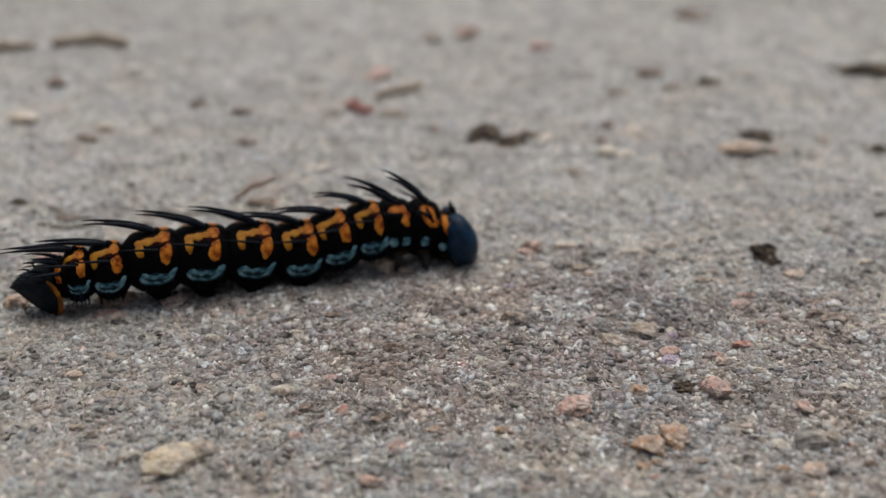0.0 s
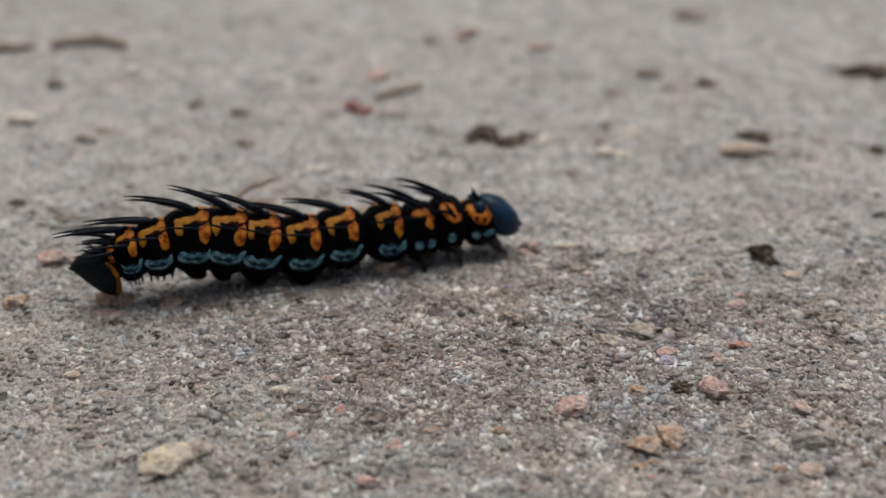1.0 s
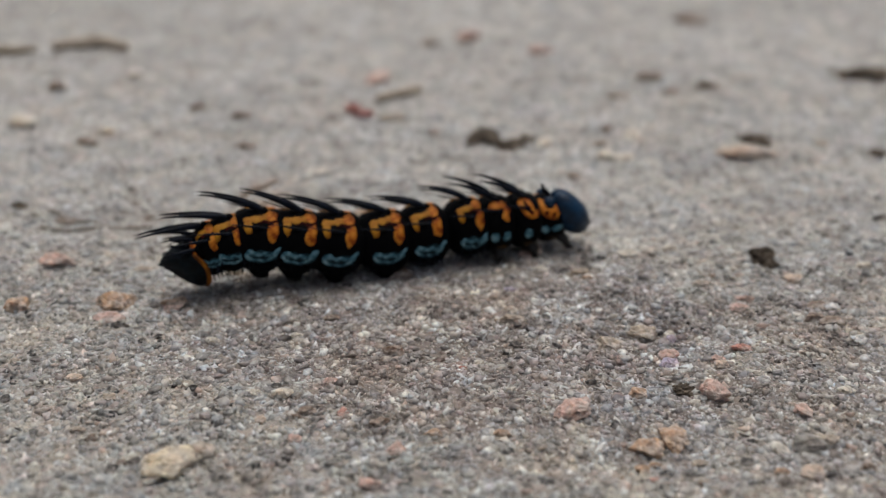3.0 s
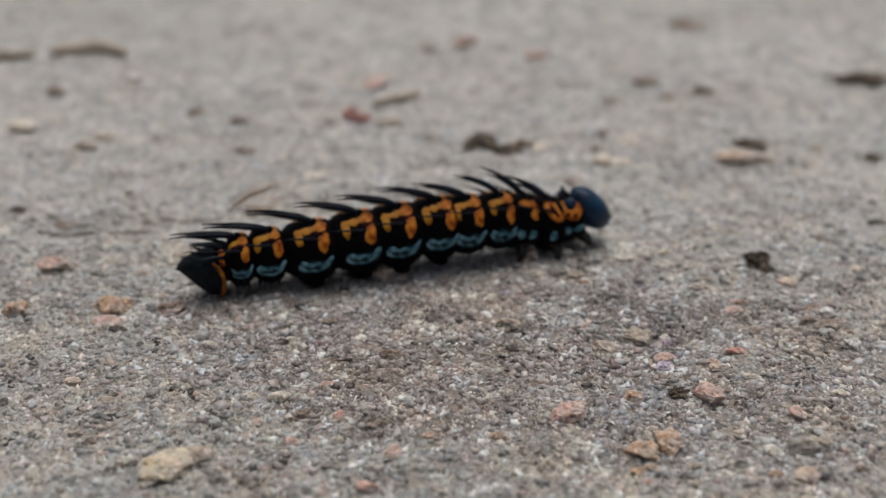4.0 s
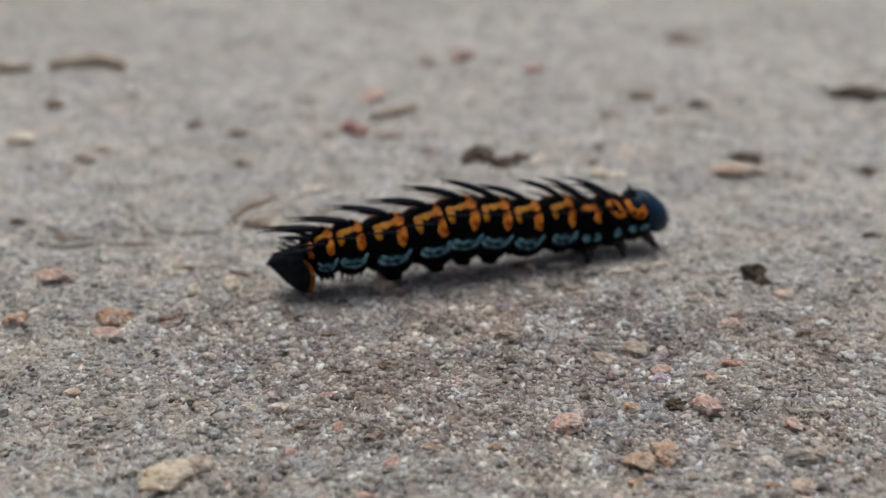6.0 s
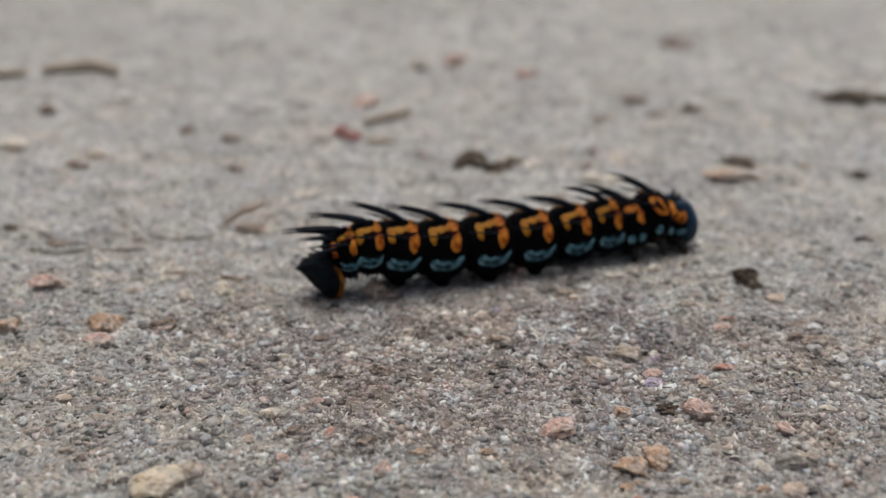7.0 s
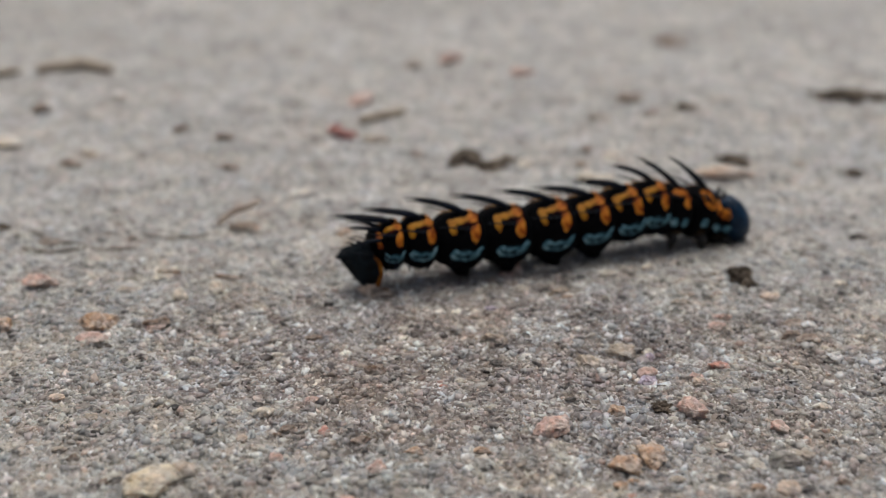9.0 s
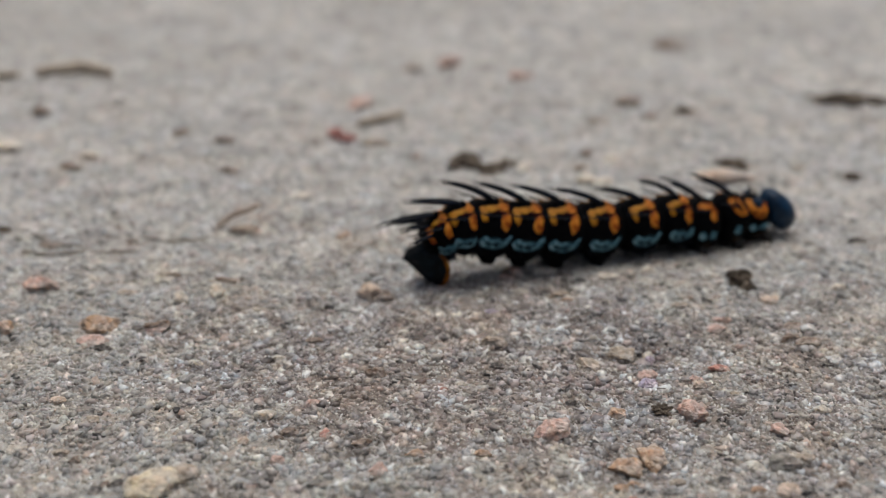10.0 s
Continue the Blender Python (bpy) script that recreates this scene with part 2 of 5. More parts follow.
STONE_WORDS = {
    "yellow": "pale yellow translucent quartz pebble", "pink": "dull pink feldspar pebble", "red": "small red brick crumb",
    "orange": "rough orange sandstone pebble", "brown": "rough brown pebble", "tan": "tan angular pebble",
    "pale": "pale cream quartz pebble", "white": "white quartz chip", "grey": "greenish grey rough pebble", "dark": "dark blackish pebble",
    "peach": "pale peach worn pebble",
    "lilac": "pale lilac translucent quartz pebble",
}
M_SOIL = mottled("dark_soil", (0.032, 0.025, 0.019), (0.23, 0.185, 0.14), 420, 0.9, 0.2, 1.0, 0.0004)
M_TWIG = mottled("dry_twig", (0.36, 0.30, 0.225), (0.58, 0.50, 0.40), 300, 0.8, 0.25, 0.8, 0.0003)
M_STRAW = mottled("grey_straw", (0.20, 0.175, 0.15), (0.40, 0.36, 0.31), 300, 0.8, 0.25, 0.6, 0.0002)
M_CHIP = mottled("pinkish_red_chip", (0.46, 0.22, 0.19), (0.64, 0.38, 0.34), 400, 0.7, 0.3, 0.7, 0.0002)
M_LEAF = mottled("dry_leaf", (0.42, 0.33, 0.26), (0.60, 0.51, 0.42), 260, 0.7, 0.3, 0.8, 0.0002)


# ---- helpers of this scene ----
def part(name, bm, mat, parent=None, label=""):
    me = bpy.data.meshes.new(name)
    bm.to_mesh(me)
    bm.free()
    me.materials.append(mat)
    ob = new(name, me)
    if parent:
        ob.parent = parent
    return tagged(ob, label)


def smooth(bm):
    for f in bm.faces:
        f.smooth = True
    return bm


def grid_faces(bm, rows, closed):
    """Faces between rows of vertices; closed: each row is a ring."""
    for a, b in zip(rows, rows[1:]):
        n = len(a)
        for i in range(n if closed else n - 1):
            j = (i + 1) % n
            bm.faces.new((a[i], a[j], b[j], b[i]))


def tube(bm, path, radii, n=8, squash=1.0):
    """A tapered round tube along a path, closed at both ends."""
    path = [Vector(p) for p in path]
    rows = []
    up = Vector((0, 0, 1))
    for i, p in enumerate(path):
        d = (path[min(i + 1, len(path) - 1)] - path[max(i - 1, 0)]).normalized()
        side = d.cross(up)
        side = side.normalized() if side.length > 1e-6 else Vector((0, 1, 0))
        over = side.cross(d)
        rows.append([bm.verts.new(p + radii[i] * (math.cos(a) * side + squash * math.sin(a) * over)) for a in (2 * math.pi * k / n for k in range(n))])
    grid_faces(bm, rows, True)
    bm.faces.new(rows[0][::-1])
    bm.faces.new(rows[-1])
    return bm


MM = 0.001


# ---- ground ----
GROOVE = (-0.104, 0.1123, 0.166, 0.1633)


def ground_height(x, y):
    """The height of the bare ground: low swells, small pits and a shallow worn joint that crosses behind the path."""
    z = 0.0007 * noise.noise((x * 22, y * 22, 0.3)) + 0.0007 * noise.noise((x * 75, y * 75, 2.0)) + 0.0005 * noise.noise((x * 240, y * 240, 5.0))
    x0, y0, x1, y1 = GROOVE
    line = y0 + (x - x0) * (y1 - y0) / (x1 - x0) + 0.004 * noise.noise((x * 40, 7.0, 0.0))
    off = y - line
    z -= 0.0008 * math.exp(-(off / 0.0035) ** 2) if abs(off) < 0.02 else 0.0
    near = max(0.0, 1 - abs(y - 0.1135 - 0.301 * x) / 0.012)
    z *= 1 - 0.6 * near
    return z * max(0.0, 1.0 - max(0.0, math.hypot(x, y) - 0.6) / 2.0)


def spread(lo, hi, step, far):
    inner = np.arange(lo, hi + step / 2, step).tolist()
    out, d, a, b = inner, step, inner[0], inner[-1]
    while b < far:
        d *= 1.35
        a, b = a - d, b + d
        out = [a, *out, b]
    return out


def build_ground():
    xs, ys = spread(-0.17, 0.17, 0.0013, 150.0), spread(0.05, 0.33, 0.0013, 150.0)
    verts = [(x, y, ground_height(x, y)) for y in ys for x in xs]
    w = len(xs)
    faces = [(j * w + i, j * w + i + 1, j * w + w + i + 1, j * w + w + i) for j in range(len(ys) - 1) for i in range(w - 1)]
    me = bpy.data.meshes.new("ground")
    me.from_pydata(verts, [], faces)
    me.polygons.foreach_set("use_smooth", [True] * len(faces))
    me.materials.append(M_GROUND)
    return tagged(new("ground", me), "pale grey-brown weathered cement strewn with sand", "ground", "", "structure")


build_ground()


BLOCK = (np.array([(a, b, c) for c in (-1, 1) for b in (-1, 1) for a in (-1, 1)], float) * 0.72,
         np.array([(0, 2, 3), (0, 3, 1), (4, 5, 7), (4, 7, 6), (0, 1, 5), (0, 5, 4), (2, 6, 7), (2, 7, 3), (0, 4, 6), (0, 6, 2), (1, 3, 7), (1, 7, 5)]))
SPLINTER = (np.array([(1, 0, 0), (-1, 0, 0), (0, 1, 0), (0, -1, 0), (0, 0, 1), (0, 0, -1)], float),
            np.array([(0, 2, 4), (2, 1, 4), (1, 3, 4), (3, 0, 4), (2, 0, 5), (1, 2, 5), (3, 1, 5), (0, 3, 5)]))


def grains(name, spots, shape_of, rng, label):
    """Angular sand grains half sunk in the ground, all in one mesh. Each row of spots: x, y, size."""
    ico, tri = shape_of
    n, m, k = len(spots), len(ico), len(tri)
    size = spots[:, 2]
    shape = ico[None] * (0.6 + 0.6 * rng.random((n, m, 1))) + rng.normal(size=(n, m, 3)) * 0.15
    stretch = np.stack([0.85 + 0.4 * rng.random(n), 0.8 + 0.4 * rng.random(n), 0.6 + 0.4 * rng.random(n)], -1)
    v = shape * stretch[:, None] * size[:, None, None] * 0.5
    for i, j, turn in ((0, 2, rng.normal(size=n) * 0.5), (1, 2, rng.normal(size=n) * 0.5), (0, 1, rng.random(n) * 6.283)):
        c, d = np.cos(turn)[:, None], np.sin(turn)[:, None]
        v[..., i], v[..., j] = c * v[..., i] - d * v[..., j], d * v[..., i] + c * v[..., j]
    z = np.array([ground_height(x, y) for x, y in spots[:, :2].tolist()])
    loose = np.clip((0.137 - spots[:, 1]) / 0.03, 0, 1)
    proud = 0.10 + (0.12 + 0.16 * loose) * rng.random(n)
    v[..., 0] += spots[:, 0, None]
    v[..., 1] += spots[:, 1, None]
    v[..., 2] += (z + size * proud - v[..., 2].max(1))[:, None]
    f = (tri[None] + m * np.arange(n)[:, None, None]).reshape(-1)
    me = bpy.data.meshes.new(name)
    me.vertices.add(m * n)
    me.vertices.foreach_set("co", v.reshape(-1).astype(np.float32))
    me.loops.add(3 * k * n)
    me.loops.foreach_set("vertex_index", f.astype(np.int32))
    me.polygons.add(k * n)
    me.polygons.foreach_set("loop_start", np.arange(0, 3 * k * n, 3, dtype=np.int32))
    me.update(calc_edges=True)
    me.materials.append(M_GRAIN)
    return tagged(new(name, me), label, "sand", "", "stuff")


def scatter(rng, count, y0, y1, lo, hi, power, full=None):
    """Random places over the trapezium of ground between y0 and y1, wider with distance, thinning out past full."""
    y = y0 + (y1 - y0) * rng.random(count * 3)
    keep = rng.random(count * 3) < (y / y1)
    if full:
        keep &= rng.random(count * 3) > (y - full) / (y1 - full)
    y = y[keep][:count]
    x = (rng.random(len(y)) * 2 - 1) * (0.012 + 0.42 * y)
    return np.stack([x, y, lo + (hi - lo) * rng.random(len(y)) ** power], -1)


# ---- caterpillar ----
class Ring:
    """The outline of one body segment: x forward, round in cross-section, full in the middle and drawn in towards its neighbours."""

    def __init__(self, radius, half, droop=0.0, slide=0.0):
        self.r, self.half, self.droop, self.slide = radius * MM, half * MM, droop * MM, slide * MM

    def radius(self, x):
        u = abs(x) / self.half
        tuck = 1 - 0.5 * max(0.0, u - 1.0)
        return self.r * (1 - 0.10 * min(u, 1.5) ** 2.6) * max(0.3, tuck) * (1 + 0.008 * math.cos(x / self.half * 9))

    def at(self, x, angle, side=1, lift=0.0):
        """A place on the skin: angle in degrees up from the flank, side 1 for the flank on -y."""
        a = radians(angle)
        x += self.slide
        r = self.radius(x) + lift
        z = r * math.sin(a)
        if z > 0:
            z *= 1.04
        else:
            z *= 1 + self.droop / self.r * max(0.0, 1 - 0.4 * (x / self.half) ** 2)
        return Vector((x, -side * r * math.cos(a), z))


def shell(ring, reach=1.42):
    bm = bmesh.new()
    end = ring.half * reach
    rows = []
    for i in range(19):
        x = -end + 2 * end * i / 18
        rows.append([bm.verts.new(ring.at(x, 360 * k / 36)) for k in range(36)])
    grid_faces(bm, rows, True)
    bm.faces.new(rows[0][::-1])
    bm.faces.new(rows[-1])
    bmesh.ops.recalc_face_normals(bm, faces=bm.faces)
    return smooth(bm)


def blob(bm, ring, x, angle, rx, ra, side, seed, lean=0.0, raised=1.0):
    """A slightly raised rounded patch of skin. x, rx in mm, angle and ra in degrees."""
    rows = [[bm.verts.new(ring.at(x * MM, angle, side, 0.045 * raised * MM))]]
    n = 20
    for k in (0.4, 0.75, 0.93, 1.0):
        row = []
        for i in range(n):
            a = 2 * math.pi * i / n
            w = k * (1 + 0.26 * noise.noise((math.cos(a) * 1.3 + seed, math.sin(a) * 1.3, seed * 0.37)) + 0.16 * noise.noise((math.cos(a) * 3.5, math.sin(a) * 3.5 + seed, 1.7)))
            ca, sa = math.cos(a), math.sin(a)
            lift = 0.04 * MM if k < 0.9 else 0.025 * MM if k < 1 else -0.06 * MM
            row.append(bm.verts.new(ring.at((x + w * rx * (ca + lean * sa)) * MM, angle + w * ra * sa, side, lift * (raised if lift > 0 else 1))))
        rows.append(row)
    for i in range(n):
        bm.faces.new((rows[0][0], rows[1][i], rows[1][(i + 1) % n]))
    grid_faces(bm, rows[1:], True)


def ribbon(bm, ring, points, width, side, seed=0.0):
    """A slightly raised band of skin along points (x in mm, angle in degrees)."""
    pts = [Vector((*p, 0)) for p in points]
    path = []
    for i in range(len(pts) - 1):
        a, b, c, d = pts[max(i - 1, 0)], pts[i], pts[i + 1], pts[min(i + 2, len(pts) - 1)]
        for k in range(6):
            t = k / 6
            path.append(0.5 * ((2 * b) + (c - a) * t + (2 * a - 5 * b + 4 * c - d) * t * t + (3 * b - a - 3 * c + d) * t ** 3))
    path.append(pts[-1])
    scale = ring.r / MM * math.pi / 180
    rows = []
    for i, p in enumerate(path):
        d = path[min(i + 1, len(path) - 1)] - path[max(i - 1, 0)]
        d = Vector((d.x, d.y * scale, 0)).normalized()
        end = min(1.0, 0.35 + min(i, len(path) - 1 - i) * 0.3)
        w = width / 2 * end * (1 + 0.5 * noise.noise((i * 0.45 + seed, seed, 0.5)))
        row = []
        for o, lift in ((-1, -0.05), (-0.7, 0.025), (0, 0.04), (0.7, 0.025), (1, -0.05)):
            row.append(bm.verts.new(ring.at((p.x - d.y * o * w) * MM, p.y + d.x * o * w / scale, side, lift * MM)))
        rows.append(row)
    grid_faces(bm, rows, False)


def marking(name, mat, parent, label, draw):
    """One marking on both flanks would be two things: draw it on one flank, then on the other."""
    for side in (1, -1):
        bm = bmesh.new()
        draw(bm, side)
        bmesh.ops.recalc_face_normals(bm, faces=bm.faces)
        part(name, smooth(bm), mat, parent, label)


def spine(parent, ring, x, angle, side, back, up, out, thick, bend=0.6):
    """A stiff tapering spine that leaves the skin and sweeps backward."""
    base = ring.at(x * MM, angle, side, -0.15 * MM)
    path, radii = [], []
    for i in range(11):
        t = i / 10
        rise = up * (1 - (1 - t) ** (1 + 2 * bend)) if up > 0 else up * t
        path.append(base + Vector((-back * t ** (1 + 0.5 * bend), -side * out * t, rise)) * MM)
        radii.append(thick * MM * (0.62 + 2.0 * t if t < 0.19 else (1 - ((t - 0.19) / 0.81) ** 1.45) * 0.92 + 0.08))
    part("spine", smooth(tube(bmesh.new(), path, radii, 8)), M_SPINE, parent)
    # the swollen socket at its foot
    bm = bmesh.new()
    bmesh.ops.create_uvsphere(bm, u_segments=10, v_segments=6, radius=thick * 1.3 * MM)
    bmesh.ops.translate(bm, verts=bm.verts, vec=base)
    part("spine_socket", smooth(bm), M_BLACK, parent)


def proleg(parent, ring, x, length, side):
    """A stubby fleshy foot with a flat sole."""
    top = ring.at(x * MM, -62, side, -0.6 * MM)
    path = [top, top + Vector((0, -side * 0.10, -0.45 * length)) * MM, top + Vector((0, -side * 0.15, -0.8 * length)) * MM, top + Vector((0.05, -side * 0.12, -length)) * MM]
    part("proleg", smooth(tube(bmesh.new(), path, [2.0 * MM, 1.65 * MM, 1.2 * MM, 0.85 * MM], 12, 0.8)), M_BLACK, parent)
    bm = bmesh.new()
    bmesh.ops.create_uvsphere(bm, u_segments=12, v_segments=6, radius=0.86 * MM)
    bmesh.ops.scale(bm, verts=bm.verts, vec=(1.1, 0.9, 0.45))
    bmesh.ops.translate(bm, verts=bm.verts, vec=path[-1])
    part("proleg_sole", smooth(bm), M_LEG, parent, "brown bristly sole")


def true_leg(parent, ring, x, side, reach, length):
    """A jointed horny leg that ends in a claw."""
    top = ring.at(x * MM, -48, side, -0.35 * MM)
    way = [(0, 0, 0), (0.25, -side * 0.35, -0.35), (0.45 * reach, -side * 0.45, -0.62), (0.8 * reach, -side * 0.35, -0.85), (reach, -side * 0.2, -1.0)]
    path = [top + Vector((a * length, b * length, c * length)) * MM for a, b, c in way]
    part("leg", smooth(tube(bmesh.new(), path, [0.75 * MM, 0.55 * MM, 0.38 * MM, 0.22 * MM, 0.04 * MM], 10)), M_LEG, parent)


def fold(parent, ring, side, full=1.0):
    """The rolled fold of skin along the lower flank."""
    bm = bmesh.new()
    path = [ring.at(ring.half * u, -40 - 6 * (1 - u * u), side, -0.30 * MM) for u in (-1.0, -0.75, -0.4, 0, 0.4, 0.75, 1.0)]
    tube(bm, path, [v * full * MM for v in (0.25, 0.5, 0.68, 0.74, 0.68, 0.5, 0.25)], 10)
    part("skin_fold", smooth(bm), M_BLACK, parent)


def bristles(parent, ring, seed, count, low, high, long, thick=0.035):
    """Short stiff hairs on the lower flank."""
    rng = random.Random(seed)
    bm = bmesh.new()
    for _ in range(count):
        side = rng.choice((1, -1))
        x, a = rng.uniform(-0.9, 0.9) * ring.half, rng.uniform(low, high)
        base, tip = ring.at(x, a, side, -0.02 * MM), ring.at(x - rng.uniform(0.0, 0.4) * MM, a - 6, side, rng.uniform(0.4, 1.0) * long * MM)
        tube(bm, [base, (base + tip) / 2 + Vector((0, 0, 0.04 * MM)), tip], [thick * MM, thick * 0.7 * MM, 0.008 * MM], 4)
    part("bristles", bm, M_SPINE, parent)


def abdomen(root, label, radius, half, seed, stretch=1.0, feet=0.0, back=6.6, up=2.4, thick=0.33, extra_blue=False, reach=1.42, slide=0.0):
    """A middle segment: two orange patches and an amber one on each flank, slate-blue loops low down, four spines."""
    droop = -0.3 if feet else -0.2
    seg = part("body_segment", shell(Ring(radius, half, droop), reach), M_BLACK, root, label)
    ring = Ring(radius, half, droop, slide)
    k = 0.94 * stretch

    def lower(bm, side):
        blob(bm, ring, 1.15 * k, 33, 0.66 * k, 19, side, seed + 1.3, 0.12)
        blob(bm, ring, 1.45 * k, 44, 0.4 * k, 10, side, seed + 2.3, 0.0, 1.2)

    def crest(bm, side):
        blob(bm, ring, 1.2 * k, 71, 0.66 * k, 16, side, seed + 4.1, 0.15, 1.4)

    def upper(bm, side):
        ribbon(bm, ring, ((-1.95 * k, 58), (-1.2 * k, 62), (-0.3 * k, 63), (0.5 * k, 66), (1.3 * k, 71)), 1.1 * k, side, seed)

    def notch(bm, side):
        ribbon(bm, ring, ((-0.35 * k, 50), (0.25 * k, 57), (0.85 * k, 53), (1.3 * k, 57), (1.8 * k, 55)), 0.42 * k, side, seed + 9.1)

    def rear(bm, side):
        blob(bm, ring, -1.5 * k, 47, 0.46 * k, 16, side, seed + 7.7, -0.1)

    def loop(bm, side):
        ribbon(bm, ring, ((-1.75 * k, 0), (-1.0 * k, -4), (-0.4 * k, -8), (0.2 * k, -6), (0.8 * k, -9), (1.4 * k, -6), (2.1 * k, 6)), 0.7 * k, side, seed)
        ribbon(bm, ring, ((-1.75 * k, -2), (-1.7 * k, -13), (-1.1 * k, -22), (-0.4 * k, -22), (0.3 * k, -25), (1.1 * k, -18), (1.8 * k, -4)), 0.54 * k, side, seed + 3)
        if extra_blue:
            blob(bm, ring, 1.6 * k, -8, 0.5, 10, side, seed)

    # A raised blob that paints the skin's teal sheen around the loop.
    def pool(bm, side):
        blob(bm, ring, 0.0, -15, 1.85 * k, 18, side, seed + 5.5, 0.0, 0.3)

    marking("orange_patch", M_ORANGE, seg, "orange patch on black skin", lower)
    marking("orange_crest", M_ORANGE, seg, "orange patch below the spine", crest)
    marking("amber_band", M_AMBER, seg, "broad amber band on black skin", upper)
    if k > 0.7:
        marking("amber_patch", M_AMBER, seg, "dull amber patch on black skin", rear)
    marking("teal_sheen", M_TEAL, seg, "dark teal sheen of the black skin, painted inside the blue loop", pool)
    marking("blue_loop", M_BLUE, seg, "slate-blue wavy loop on black skin", loop)
    marking("maroon_band", M_RUST, seg, "dark maroon wavy band between the orange patches", notch)
    for side in (1, -1):
        fold(seg, ring, side)
        spine(seg, ring, 0.55 * k, 86, side, back * 1.05, up * 0.9, 0.25, thick, 0.3)
        spine(seg, ring, 0.75 * k, 42, side, 0.64 * back, 1.0, 0.8, 0.17, 0.05)
        if feet:
            proleg(seg, ring, 0.1, feet, side)
    bristles(seg, ring, seed, 34, -75, -15, 0.9 if feet else 1.2, 0.06 if feet else 0.1)
    return seg


def thorax(root, label, radius, half, seed, back, up, kind):
    ring = Ring(radius, half, 0.4)
    seg = part("body_segment", shell(ring), M_BLACK, root, label)

    def hook(bm, side):
        ribbon(bm, ring, ((-1.1, 56), (-0.4, 62), (0.4, 60), (0.8, 47), (0.55, 35), (0.9, 24)), 0.85, side, seed)
        blob(bm, ring, -0.15, 62, 0.85, 12, side, seed, 0.0, 1.3)

    def hoop(bm, side):
        ribbon(bm, ring, ((-0.65, 72), (-0.7, 53), (-0.35, 35), (0.35, 28), (0.85, 30), (1.0, 40)), 0.66, side, seed)
        ribbon(bm, ring, ((-0.65, 72), (-0.1, 70), (0.35, 54), (0.55, 36)), 0.55, side, seed + 2)

    def collar(bm, side):
        ribbon(bm, ring, ((-0.85, 76), (-0.85, 58), (-0.55, 38), (0.0, 25), (0.55, 24), (0.9, 38), (1.0, 58)), 0.95, side, seed)
        blob(bm, ring, 0.15, 27, 0.85, 14, side, seed, 0.0, 1.3)

    draw = {"hook": hook, "hoop": hoop, "collar": collar}[kind]
    marking("orange_band", M_ORANGE, seg, "curled orange band on black skin", draw)

    def dots(bm, side):
        for x in {"hook": (-0.75, 0.6), "hoop": (-0.1,), "collar": (-0.8, 0.55)}[kind]:
            wide = kind == "collar" and x > 0
            blob(bm, ring, x, -11 if wide else -9, 0.75 if wide else 0.46, 8 if wide else 11, side, seed + x)

    marking("blue_spot", M_BLUE, seg, "slate-blue rounded spot on black skin", dots)
    if kind != "hook":
        marking("maroon_spot", M_RUST, seg, "dark maroon spots in the orange", lambda bm, side: [blob(bm, ring, x, a, 0.24, 6, side, seed + a, 0.0, 2.6) for x, a in (((-0.15, 50), (0.3, 36)) if kind == "hoop" else ((-0.45, 33), (0.35, 24)))])
    marking("olive_patch", M_OLIVE, seg, "brownish olive skin above the legs", lambda bm, side: blob(bm, ring, 0.1, -42, 0.95, 11, side, seed + 6.0))
    for side in (1, -1):
        fold(seg, ring, side, 0.6)
        true_leg(seg, ring, {"hook": -0.5, "hoop": 0.35, "collar": 0.95}[kind], side, {"hook": 0.1, "hoop": 0.4, "collar": 0.8}[kind], 2.1)
        if kind == "collar":
            spine(seg, ring, 0.35, 76, side, 0.35, 1.25, 0.1, 0.22)
            bm = bmesh.new()
            bmesh.ops.create_uvsphere(bm, u_segments=16, v_segments=10, radius=0.72 * MM, matrix=Matrix.Translation(ring.at(0.25 * MM, 60, side, -0.2 * MM)))
            part("wart", smooth(bm), M_HEAD, seg, "shiny blue-black wart")
        else:
            spine(seg, ring, 0.1, 75, side, back * 1.08, up, 0.3, 0.33, 0.2)
            spine(seg, ring, 0.2, 46, side, 0.62 * back, 0.9, 0.6, 0.18, 0.1)
    bristles(seg, ring, seed, 18, -50, -15, 0.6)
    return seg


